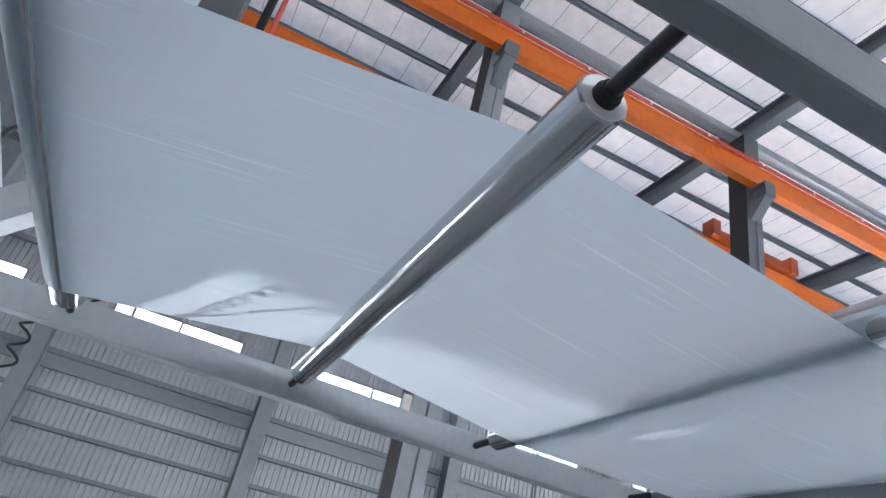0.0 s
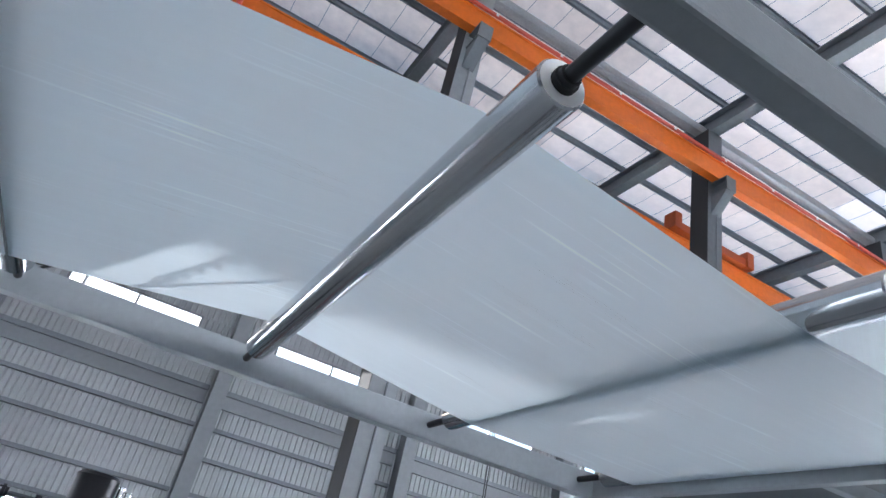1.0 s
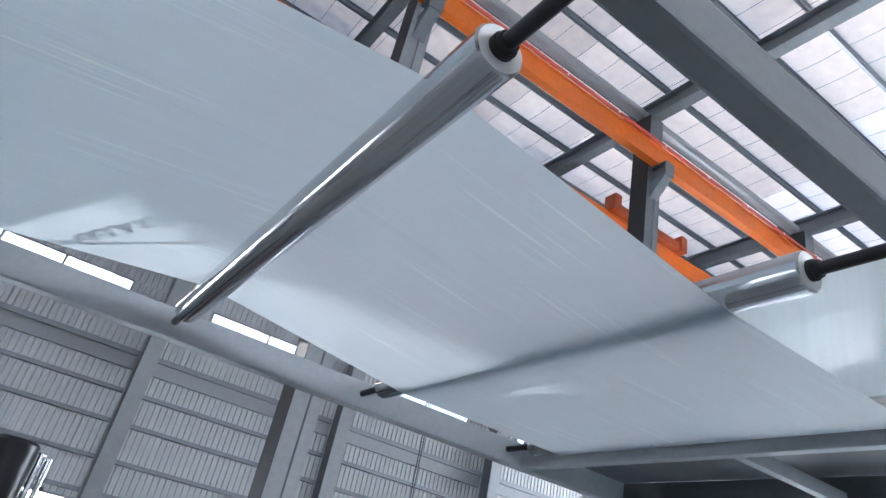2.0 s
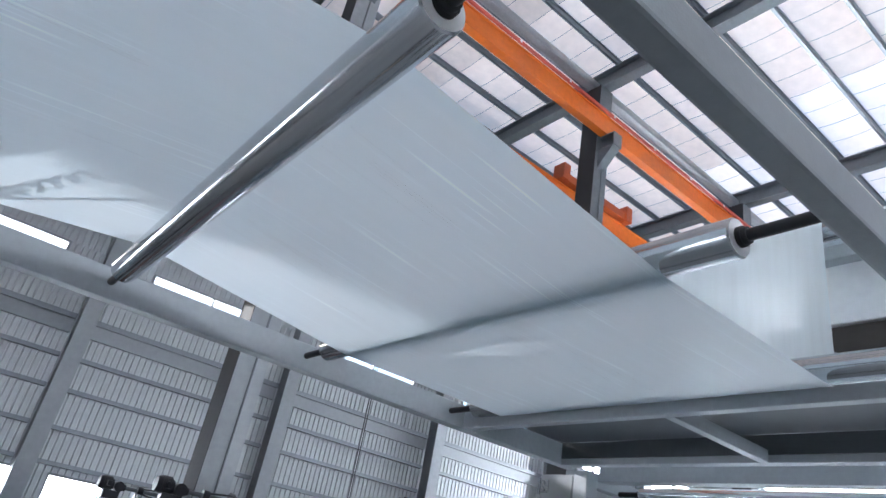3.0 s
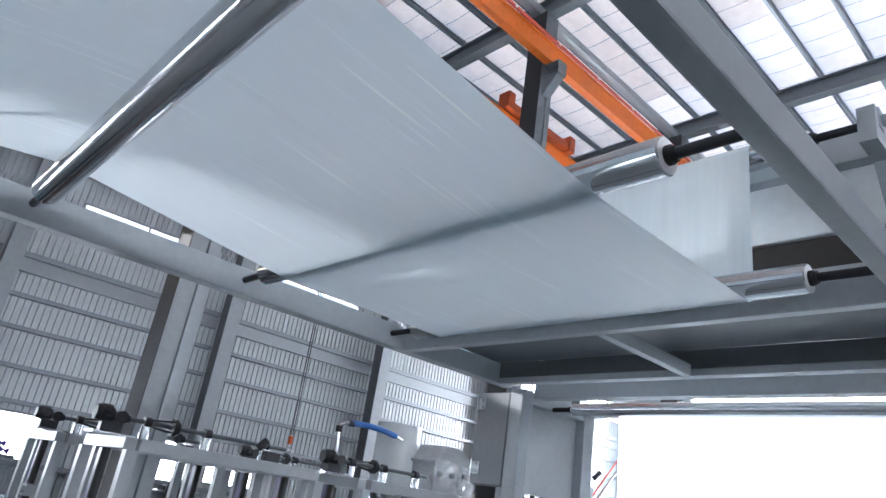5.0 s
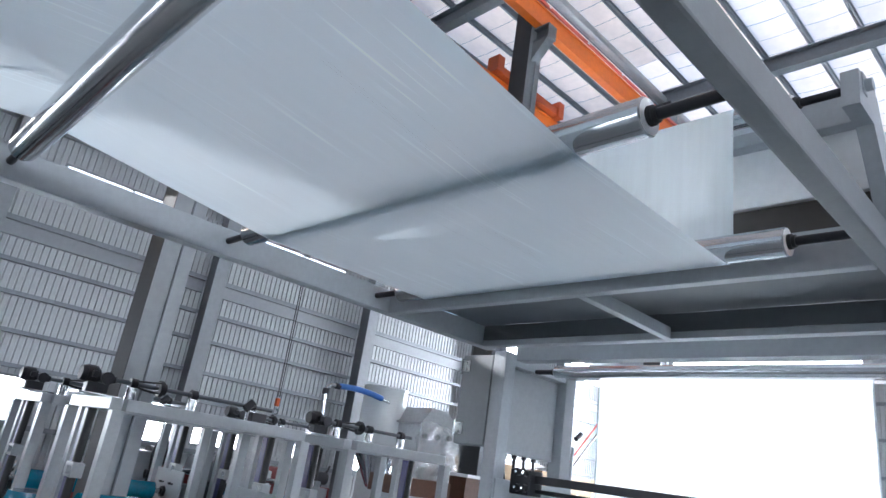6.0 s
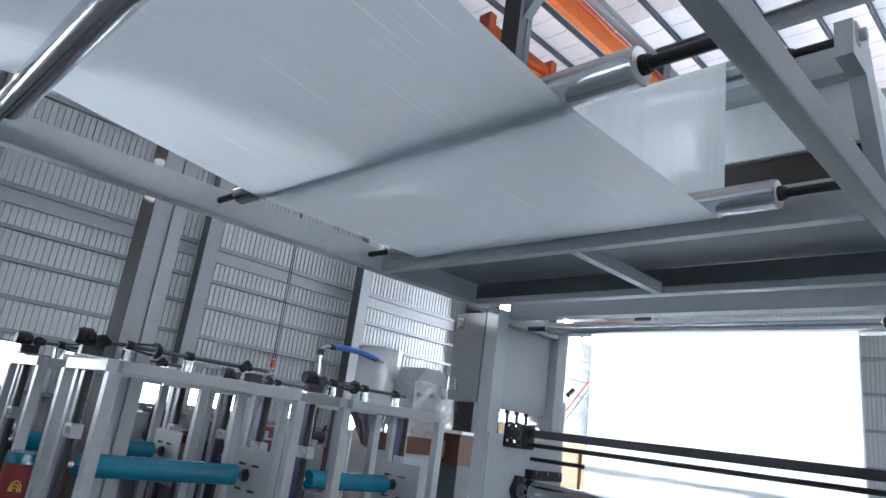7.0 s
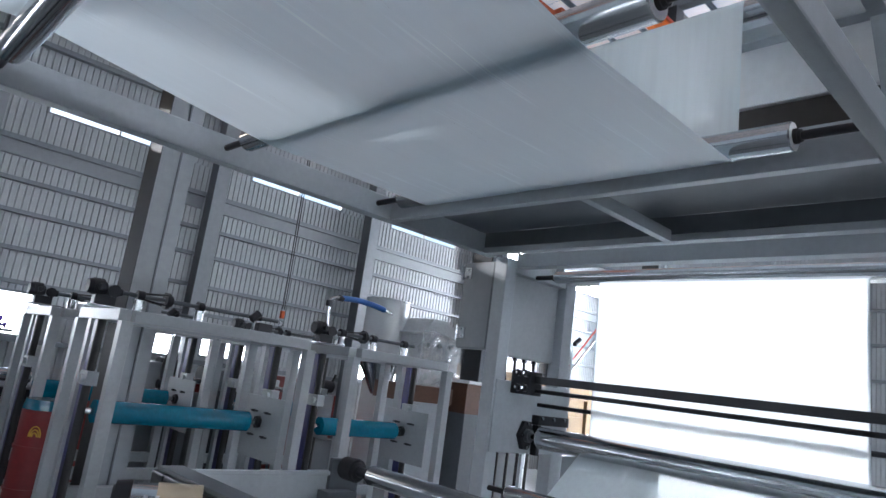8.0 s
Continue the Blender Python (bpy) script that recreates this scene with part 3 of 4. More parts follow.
for k in range(14):
    y, z0 = rk.uniform(0.25, 0.95), rk.uniform(2.72, 2.80)
    ln = rk.uniform(0.04, 0.08) if k % 3 else 0.20
    xf = 1.635 + R - 0.0008
    m = Mesh()
    v = []
    for i in range(7):
        w = 0.0014 * math.sin(math.pi * (i + 0.3) / 6.6)
        zz = z0 + ln * i / 6
        v += [(xf + 0.0005, y - w, zz), (xf - 0.001, y + 0.001 * math.sin(i), zz), (xf + 0.0005, y + w, zz)]
    m.add(v, [(3 * i + q, 3 * i + 3 + q, 3 * i + 4 + q, 3 * i + 1 + q) for i in range(6) for q in range(2)], True)
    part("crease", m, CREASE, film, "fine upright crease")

# coiled air hose over the far beam; its shadow falls on the film
hz = thing("coiled_air_hose", (-0.62, 1.965, 2.45), "dark coiled air hose with a straight cable over the beam", "hose")
pts = []
for i in range(121):
    t = i / 120
    c = Vector((-0.45, 1.58, 2.545)).lerp(Vector((-0.70, 2.10, 2.55)), t)
    a = t * 2 * math.pi * 6.2
    pts.append(c + Vector((0.9, 0.43, 0)) * 0.024 * math.cos(a) + Vector((0, 0, 1)) * 0.005 * math.sin(a))
pts += [(-0.80, 2.2, 2.52), (-0.93, 2.3, 2.45)]
for i in range(41):
    a = i / 40 * 2 * math.pi * 2.6
    pts.append((-0.985 + 0.028 * math.cos(a), 2.3 + 0.028 * math.sin(a), 2.42 - 0.24 * i / 40))
part("coil", Mesh().pipe(pts, 0.0055, 8), RUBBER, hz)
part("cable", Mesh().pipe([(-0.31, 1.646, 2.545), (-0.46, 1.83, 2.547), (-0.62, 2.03, 2.545), (-0.8, 2.2, 2.53), (-1.05, 2.3, 2.52)], 0.006, 8), RUBBER, hz)
part("clip", Mesh().rod((-0.63, 1.965, 2.43), (-0.63, 1.965, 2.55), 0.006, 8), FRAME, hz)

# slanted arm, panel and dark upper cabinet behind the first roller
la = thing("slanted_arm", (-1.9, 2.3, 0), "light grey slanted steel arm with pale side panel", "machine frame")
part("arm", Mesh().prism([(-1.235, 2.955), (-1.155, 2.875), (-2.35, 1.60), (-2.45, 1.66)], "y", 2.27, 2.37), PRINT, la)
part("flange", Mesh().prism([(-1.16, 2.87), (-1.135, 2.84), (-2.33, 1.565), (-2.36, 1.60)], "y", 2.25, 2.39), PRINT, la)
part("panel", Mesh().prism([(-1.33, 2.86), (-1.56, 3.30), (-2.8, 3.30), (-2.8, 1.9), (-2.2, 1.9)], "y", 2.40, 2.42), WHITE, la, "pale side panel")
part("post", Mesh().box(-2.6, -2.5, 2.27, 2.37, 0, 1.75), PRINT, la)
part("cable", Mesh().pipe([(-1.50, 2.44, 3.12), (-1.48, 2.44, 3.2), (-1.42, 2.44, 3.29), (-1.30, 2.44, 3.34), (-1.1, 2.44, 3.40)], 0.012, 8), RUBBER, la, "black cable")
uc = thing("upper_cabinet", (-2.2, 3.4, 0), "dark grey steel cabinet on tall legs", "cabinet")
part("body", Mesh().box(-3.0, -1.60, 3.1, 3.8, 3.55, 5.2, 0.01), FRAME_DARK, uc)
part("side_rib", Mesh().box(-1.60, -1.57, 3.2, 3.26, 3.6, 5.15), FRAME, uc)
for x in (-2.95, -1.72):
    part("leg", Mesh().box(x, x + 0.09, 3.2, 3.29, 0, 3.55), FRAME_DARK, uc)
dp = thing("vertical_duct", (-1.45, 5.0, 5.8), "dark grey vertical duct", "duct")
part("duct", Mesh().box(-1.60, -1.22, 4.85, 5.17, 5.8, 8.52, 0.01), FRAME_DARK, dp)
for k, (xx, rr, mt, lb) in enumerate(((-1.02, 0.05, BLACK, "black hanging power cable bundle"), (-0.90, 0.03, REDLINE, "red hanging power cable under the crane"))):
    fe = thing("hanging_cable", (xx, 5.2, 6.0), lb, "cable", "hanging cables")
    part("cable", Mesh().rod((xx, 5.22, 6.0), (xx, 5.22, 8.51), rr, 12), mt, fe)

# upper housing beyond the rising film
hs = thing("upper_housing", (2.1, 0.9, 2.45), "white treater housing on the grey upper frame", "housing")
part("panel", Mesh().box(2.0, 2.45, -0.16, 0.42, 2.68, 2.92, 0.006), WHITE, hs, "white housing panel")
part("rail", Mesh().box(1.93, 1.99, -0.16, 1.9, 2.90, 3.04, 0.005), FRAME, hs, "grey rail")
# closed box whose dark brown stands in for shade inside the opening
part("recess", Mesh().box(2.02, 2.4, -0.14, 0.40, 2.50, 2.678), RECESS, hs, "solid dark brown box painted as the shaded opening")
part("gusset", Mesh().add([(1.95, 0.42, 2.5), (1.95, 0.20, 2.5), (1.95, 0.42, 2.64), (1.975, 0.42, 2.5), (1.975, 0.20, 2.5), (1.975, 0.42, 2.64)], [(0, 1, 2), (3, 5, 4), (0, 3, 4, 1), (1, 4, 5, 2), (2, 5, 3, 0)]), FRAME, hs)
part("base_rail", Mesh().box(1.95, 2.0, -0.18, 1.9, 2.452, 2.5, 0.004), FRAME, hs, "grey rail")
br = Mesh().prism([(1.66, 2.80), (1.80, 2.80), (2.06, 2.44), (2.14, 2.44), (1.86, 2.92), (1.66, 2.92)], "y", -0.19, -0.14)
part("bracket", br, FRAME, hs, "grey slanted bracket")
part("bearing", Mesh().box(1.688, 1.738, -0.195, -0.135, 2.855, 2.928, 0.008).rod((1.712, -0.215, 2.885), (1.712, -0.195, 2.885), 0.02, 16), FRAME, hs, "grey bearing block")

# ---------- the tower at the end of the frame ----------
tw = thing("tower_frame", (2.85, 0.9, 0), "grey painted steel tower frame with side plates and rollers", "machine frame")
part("post", Mesh().box(2.51, 2.60, 1.80, 1.89, 0, 2.30, 0.006), FRAME, tw)
part("post", Mesh().box(3.10, 3.20, 1.80, 1.89, 0, 2.30, 0.006), FRAME, tw)
part("top_rail", Mesh().box(2.60, 3.20, 1.81, 1.88, 2.23, 2.30, 0.004), FRAME, tw)
part("cross_rail", Mesh().box(2.60, 2.68, -0.3, 1.80, 2.26, 2.34, 0.004), FRAME, tw)
part("cross_rail", Mesh().box(3.10, 3.18, -0.3, 1.80, 2.26, 2.34, 0.004), FRAME, tw)
part("side_panel", Mesh().box(2.602, 3.098, 1.86, 1.95, 1.755, 2.228, 0.008), PRINT, tw, "light grey control box in the side frame")
part("side_plate", Mesh().box(2.52, 3.22, 1.788, 1.798, 1.225, 1.615, 0.003), FRAME, tw)
for y in (-0.34,):
    part("post", Mesh().box(2.51, 2.60, y - 0.05, y + 0.05, 0, 2.30, 0.006), FRAME, tw)
    part("post", Mesh().box(3.10, 3.20, y - 0.05, y + 0.05, 0, 2.30, 0.006), FRAME, tw)

jb = thing("junction_box", (2.6, 2.0, 1.77), "grey steel hinged electrical box beside the tower", "electrical box")
part("body", Mesh().box(2.56, 2.61, 1.895, 2.17, 1.77, 2.29, 0.006), BOXGREY, jb)
part("door", Mesh().box(2.545, 2.56, 1.90, 2.165, 1.775, 2.285, 0.004), BOXGREY, jb)
for z in (1.86, 2.22):
    part("hinge", Mesh().box(2.538, 2.545, 2.10, 2.158, z - 0.035, z + 0.035, 0.002).rod((2.541, 2.168, z - 0.045), (2.541, 2.168, z + 0.045), 0.009, 12).rod((2.532, 2.13, z - 0.02), (2.540, 2.13, z - 0.02), 0.007, 8).rod((2.532, 2.13, z + 0.02), (2.540, 2.13, z + 0.02), 0.007, 8), CHROME, jb, "steel hinge")
part("seam_strip", Mesh().box(2.541, 2.546, 1.925, 1.930, 1.78, 2.28), FRAME_DARK, jb)

roller(2.79, 2.235, 0.034, 0.0, 1.66, -0.29, 1.80, "polished guide roller at the tower's head")
drop = solid("plastic_film_drop", film_sheet([(2.825 + 0.038 * i / 11, 2.27 - 0.943 * i / 11) for i in range(12)], 0.10, 1.39), FILM_DROP, "milky white plastic film hanging down to the nip roller", "film")
for y in (0.10, 1.39):
    part("hem", film_sheet([(2.8262 + 0.038 * i / 11, 2.262 - 0.930 * i / 11) for i in range(12)], y - 0.004, y + 0.004, 1), FILM_RISE, drop, "doubled film edge")
bar = thing("edge_guide_bars", (2.72, 0.75, 1.55), "black steel cross bars with a clamp block", "cross bar")
part("bar", Mesh().box(2.69, 2.72, -0.28, 1.79, 1.616, 1.658, 0.003), BLACK, bar)
part("bar", Mesh().rod((2.71, -0.28, 1.575), (2.71, 1.79, 1.578), 0.012, 12), BLACK, bar)
part("bar", Mesh().rod((2.91, -0.28, 1.503), (2.91, 1.79, 1.503), 0.012, 12), BLACK, bar)
part("ring", Mesh().rod((2.91, 1.36, 1.503), (2.91, 1.385, 1.503), 0.024, 14), FRAME, bar, "grey stop ring")
part("clamp", Mesh().box(2.64, 2.76, 1.66, 1.79, 1.55, 1.68, 0.008), BLACK, bar, "black clamp block")
roller(2.80, 1.327, 0.060, 0.0, 1.665, -0.29, 1.785, "polished nip roller in the tower")
roller(2.45, 1.06, 0.036, 0.0, 1.575, -0.29, 1.70, "polished low guide roller")
roller(1.64, 1.12, 0.042, 0.0, 1.675, -0.29, 1.86, "polished low guide roller in front of the tower", 0.028)

for k, x in enumerate((2.70, 2.79, 2.88, 2.97)):
    cbx = thing("control_cable", (x, 1.86, 1.5), "black cable from the control box down to the clamp", "cable", "control cables")
    part("gland", Mesh().rod((x, 1.90, 1.735), (x, 1.90, 1.772), 0.016, 10), BLACK, cbx)
    part("cable", Mesh().pipe([(x, 1.90, 1.75), (x + 0.006, 1.90, 1.68), (x + 0.012, 1.89, 1.6), (x, 1.87, 1.5), (x - 0.03, 1.85, 1.36), (x - 0.05, 1.84, 1.1), (x - 0.05, 1.84, 0.6)], 0.009, 8), RUBBER, cbx)
for dy, dz in ((0.0, 0.05), (0.05, 0.05), (0.0, -0.03), (0.05, -0.03)):
    part("clamp_roller", Mesh().rod((2.615, 1.68 + dy, 1.615 + dz), (2.64, 1.68 + dy, 1.615 + dz), 0.02, 12), BLACK, bar)
    part("bolt", Mesh().rod((2.608, 1.68 + dy, 1.615 + dz), (2.616, 1.68 + dy, 1.615 + dz), 0.008, 8), CHROME, bar)
fb = thing("flange_bearing", (2.80, 1.785, 1.327), "black diamond flange bearing on the side plate", "bearing")
part("flange", Mesh().prism([(2.775, 1.405), (2.825, 1.405), (2.865, 1.335), (2.825, 1.25), (2.775, 1.25), (2.735, 1.325)], "y", 1.762, 1.788), BLACK, fb)
part("hub", Mesh().rod((2.80, 1.735, 1.327), (2.80, 1.763, 1.327), 0.036, 20).rod((2.80, 1.725, 1.327), (2.80, 1.736, 1.327), 0.026, 16), FRAME_DARK, fb)
for dx, z in ((0, 1.392), (0, 1.264), (-0.045, 1.328)):
    part("bolt", Mesh().rod((2.80 + dx, 1.752, z), (2.80 + dx, 1.763, z), 0.010, 6), CHROME, fb, "bright bolt head")
cy = thing("nip_cylinder", (2.92, 1.77, 1.42), "black pneumatic nip cylinder with bright bolts", "cylinder")
part("block", Mesh().box(2.86, 3.16, 1.735, 1.787, 1.39, 1.445, 0.006), BLACK, cy)
for x in (2.89, 3.0, 3.11):
    part("bolt", Mesh().rod((x, 1.725, 1.43), (x, 1.736, 1.43), 0.010, 8), CHROME, cy, "bright bolt head")
part("lever", Mesh().box(2.87, 2.90, 1.74, 1.785, 1.22, 1.39, 0.006), BLACK, cy)
part("stub_bar", Mesh().rod((2.62, 1.60, 2.30), (2.62, 1.80, 2.30), 0.012, 10), BLACK, tw, "black stub shaft")

# ---------- printing units by the long wall ----------
def print_unit(x0, x1, y0, y1, z, label):
    """A stand of square posts with lifting screws, a wrapped cylinder and an adjusting line on top."""
    th = thing("print_unit", ((x0 + x1) / 2, (y0 + y1) / 2, 0), label, "printing unit", "printing units")
    w, ym = 0.082, (y0 + y1) / 2
    for x in (x0, x1 - w):
        for y in (y0, y1 - w):
            part("post", Mesh().box(x, x + w, y, y + w, 0, z - w, 0.005), PRINT, th)
        part("side_rail", Mesh().box(x, x + w, y0 + w, y1 - w, z - w, z, 0.005), PRINT, th)
        part("foot_rail", Mesh().box(x, x + w, y0 + w, y1 - w, 0.05, 0.15, 0.005), PRINT, th)
        part("guide_post", Mesh().box(x + 0.02, x + 0.07, ym + 0.18, ym + 0.25, 0.15, z - w), PRINT, th)
        sc = part("lifting_screw", Mesh().rod((x + w / 2, ym, 0.15), (x + w / 2, ym, z - w), 0.030, 14), RUBBER, th, "dark threaded lifting screw")
        part("guard_strip", Mesh().box(x + 0.03, x + 0.05, ym + 0.05, ym + 0.13, 0.2, z - w - 0.004), NAVY, th, "navy blue guard strip")
        part("nut_block", Mesh().box(x + 0.0, x + w, ym - 0.08, ym + 0.08, 1.20, 1.30, 0.006).rod((x - 0.03, ym - 0.04, 1.25), (x, ym - 0.04, 1.25), 0.03, 12), PRINT, th)
        k = 0.012 if x == x0 else -0.012
        px = x + w + 0.01 if x == x0 else x - 0.022
        if x == x0:
            continue
        pl = part("slide_plate", Mesh().box(px, px + 0.012, ym - 0.36, ym + 0.28, 0.72, 1.24, 0.003), PRINT, th, "light grey slide plate")
        for dz, dy in ((0.06, -0.12), (0.06, 0.10), (-0.14, -0.12), (-0.14, 0.10)):
            part("slot_bolt", Mesh().box(px + (k if k < 0 else k), px + k + 0.012, ym + dy - 0.05, ym + dy + 0.05, 1.04 + dz, 1.055 + dz).rod((px + k - 0.012, ym + dy, 1.048 + dz), (px + k + 0.024, ym + dy, 1.048 + dz), 0.012, 8), BLACK, pl, "black slot and bolt")
        part("bearing_flange", Mesh().rod((px + k * 0.2, ym, 1.02), (px + k * 2.6, ym, 1.02), 0.055, 6).rod((px + k * 2.6, ym, 1.02), (px + k * 4, ym, 1.02), 0.03, 12), BLACK, pl, "black flange bearing")
    for y in (y0, y1 - w):
        part("top_rail", Mesh().box(x0 + w, x1 - w, y, y + w, z - w, z, 0.005), PRINT, th)
        part("low_rail", Mesh().box(x0 + w, x1 - w, y, y + w, 0.3, 0.4, 0.005), PRINT, th)
    cyl = Mesh().rod((x0 + 0.12, ym, 1.02), (x1 - 0.22, ym, 1.02), 0.083, 36)
    part("cylinder", cyl, TEAL, th, "teal shrink-wrapped print cylinder")
    part("journal", Mesh().rod((x0 + 0.06, ym, 1.02), (x1 - 0.06, ym, 1.02), 0.024, 14), CHROME, th, "steel journal")
    # adjusting line on top
    zt = z + 0.135
    part("line_shaft", Mesh().rod((x0 - 0.05, ym, zt), (x1 - 0.1, ym, zt), 0.017, 12), FRAME_DARK, th, "dark line shaft")
    gear = Mesh().rod((x0 - 0.085, ym, zt + 0.012), (x0 - 0.01, ym, zt + 0.012), 0.060, 24).rod((x0 - 0.01, ym, zt + 0.008), (x0 + 0.012, ym, zt + 0.008), 0.050, 24)
    gear.rod((x0 + 0.065, ym - 0.05, zt), (x0 + 0.065, ym + 0.05, zt), 0.046, 20).rod((x0 + 0.012, ym, zt), (x0 + 0.13, ym, zt), 0.030, 18)
    mo = part("gear_motor", gear, BLACK, th, "black gear motor")
    for k in range(5):
        part("fin", Mesh().rod((x0 - 0.080 + 0.016 * k, ym, zt + 0.012), (x0 - 0.074 + 0.016 * k, ym, zt + 0.012), 0.064, 20), RUBBER, mo)
    part("terminal_box", Mesh().box(x0 - 0.055, x0 - 0.015, ym - 0.10, ym - 0.055, zt - 0.01, zt + 0.035, 0.006), BLACK, mo)
    part("fan_cowl", Mesh().rod((x0 - 0.115, ym, zt + 0.012), (x0 - 0.085, ym, zt + 0.012), 0.052, 22, 0.060), BLACK, mo)
    part("mount_plate", Mesh().box(x0 - 0.12, x0 + 0.18, ym - 0.10, ym + 0.10, z + 0.004, z + 0.02, 0.003), CHROME, mo, "bright steel mounting plate")
    part("motor_foot", Mesh().box(x0 - 0.06, x0 + 0.09, ym - 0.04, ym + 0.04, z + 0.02, z + 0.095, 0.006), BLACK, mo)
    for q in (0.22, 0.62, 1.05):
        xx = x0 + q * (x1 - x0) / 1.3
        if xx < x1 - 0.08:
            pd = part("pedestal", Mesh().rod((xx, ym, z - 0.005), (xx, ym, z + 0.10), 0.038, 16).box(xx - 0.04, xx + 0.04, ym - 0.04, ym + 0.04, z + 0.10, z + 0.105), CHROME, th, "bright bearing pedestal")
            part("bearing", Mesh().rod((xx - 0.025, ym, zt), (xx + 0.025, ym, zt), 0.042, 14).box(xx - 0.02, xx + 0.02, ym - 0.03, ym + 0.03, z + 0.10, zt), BLACK, pd)
    xc = x0 + 0.30
    cage = Mesh().rod((xc + 0.16, ym, zt), (xc + 0.19, ym, zt), 0.065, 18).rod((xc + 0.19, ym, zt), (xc + 0.215, ym, zt), 0.045, 18)
    for a in range(4):
        t = math.pi / 4 + a * math.pi / 2
        cage.rod((xc - 0.02, ym + 0.03 * math.cos(t), zt + 0.03 * math.sin(t)), (xc + 0.165, ym + 0.058 * math.cos(t), zt + 0.058 * math.sin(t)), 0.007, 8)
    part("coupling_cage", cage, BLACK, th, "black coupling cage")
    xv = x1 - 0.42
    if x1 - x0 > 1.3:
        part("hand_clamp", Mesh().rod((xv, ym - 0.12, zt - 0.03), (xv + 0.06, ym - 0.12, zt + 0.03), 0.035, 12).box(xv + 0.06, xv + 0.20, ym - 0.15, ym - 0.08, z + 0.002, z + 0.09, 0.01), BLACK, th, "black actuator")
    return th


UNITS = [print_unit(1.30, 2.88, 4.11, 5.16, 1.76, "light grey steel printing unit with teal wrapped cylinder"),
         print_unit(3.28, 4.54, 4.11, 5.16, 1.76, "short light grey steel printing unit with teal wrapped cylinder")]
copy_thing(UNITS[0], Matrix.Translation((0.02, 1.78, 0)) @ UNITS[0].matrix_basis)
copy_thing(UNITS[1], Matrix.Translation((0.1, 1.78, 0)) @ UNITS[1].matrix_basis)
copy_thing(UNITS[0], Matrix.Translation((-2.6, 1.78, 0)) @ UNITS[0].matrix_basis)

# grey tank behind the first unit
cb = thing("ink_tank", (2.78, 7.4, 0), "grey steel tank with dark pipework between printing units", "tank")
part("body", Mesh().box(2.60, 2.96, 7.25, 7.6, 0, 1.36, 0.03), BOXGREY, cb)
part("pipe", Mesh().pipe([(2.90, 7.22, 0.9), (2.94, 7.22, 1.1), (2.92, 7.22, 1.34), (2.98, 7.28, 1.50)], 0.025, 10), BLACK, cb)
part("valve", Mesh().rod((2.88, 7.2, 1.12), (3.0, 7.2, 1.12), 0.05, 14), BLACK, cb)

# red and yellow drum panel left of the units
dm = thing("ink_drum", (1.36, 5.53, 0), "dark red ink drum with yellow ring print and blue lid", "drum")
part("barrel", Mesh().rod((1.36, 5.53, 0), (1.36, 5.53, 0.92), 0.17, 40), RED, dm)
for z in (0.3, 0.62):
    part("hoop", Mesh().rod((1.36, 5.53, z), (1.36, 5.53, z + 0.02), 0.178, 32), RED, dm)
part("lid", Mesh().rod((1.36, 5.53, 0.92), (1.36, 5.53, 1.0), 0.175, 32, 0.165), TEAL, dm, "blue-green lid")
for k in range(3):
    part("print_ring", Mesh().pipe([(1.36 - 0.176 * math.sin(0.5 + (0.10 + 0.07 * k) * math.cos(a)), 5.53 - 0.176 * math.cos(0.5 + (0.10 + 0.07 * k) * math.cos(a)), 0.72 + (0.03 + 0.025 * k) * math.sin(a)) for a in [math.pi * i / 10 for i in range(11)]], 0.005, 6), YELLOW, dm, "yellow printed ring")

# dark vessel and violet valve between the units and the wall
vs = thing("dark_vessel", (-0.20, 5.2, 0), "glossy dark steel vessel with bright pipes beside it", "vessel")
part("shell", Mesh().rod((-0.20, 5.2, 0.1), (-0.20, 5.2, 2.10), 0.155, 40).rod((-0.20, 5.2, 2.10), (-0.20, 5.2, 2.125), 0.155, 40, 0.13), BLACK, vs)
part("skirt", Mesh().rod((-0.20, 5.2, 0), (-0.20, 5.2, 0.1), 0.17, 32), FRAME_DARK, vs)
for x, h in ((-0.02, 2.06), (0.035, 2.03)):
    part("pipe", Mesh().rod((x, 5.15, 0), (x, 5.15, h), 0.022, 14).rod((x, 5.15, h), (x, 5.15, h + 0.012), 0.027, 14), CHROME, vs, "bright steel pipe")
vv = thing("valve_stand", (0.95, 6.0, 0), "steel stand with two violet valve handles", "valve")
part("stem", Mesh().rod((0.97, 6.0, 0), (0.97, 6.0, 1.52), 0.018, 10).box(0.88, 1.06, 5.9, 6.1, 1.49, 1.515, 0.004), CHROME, vv)
for x, z in ((0.945, 1.60), (0.985, 1.545)):
    part("handle", Mesh().rod((x - 0.035, 6.0, z + 0.004), (x, 6.0, z), 0.030, 12, 0.010).rod((x, 6.0, z), (x + 0.035, 6.0, z - 0.004), 0.010, 12, 0.030), PURPLE, vv, "violet valve handle")
part("lever", Mesh().rod((0.70, 6.0, 1.615), (0.92, 6.0, 1.60), 0.007, 8), PURPLE, vv, "violet lever")
part("link", Mesh().rod((0.945, 6.0, 1.50), (0.945, 6.0, 1.60), 0.008, 8), CHROME, vv)

# hopper drum with pipe and blue hose
hp = thing("hopper_drum", (5.35, 6.5, 0), "pale translucent plastic hopper drum on a steel stand", "hopper")
part("drum", Mesh().rod((5.38, 6.5, 1.72), (5.38, 6.5, 2.56), 0.30, 36).rod((5.38, 6.5, 2.56), (5.38, 6.5, 2.585), 0.31, 36), WRAP2, hp)
part("cone", Mesh().rod((5.38, 6.5, 1.30), (5.38, 6.5, 1.72), 0.07, 30, 0.30), CHROME, hp, "bright steel cone")
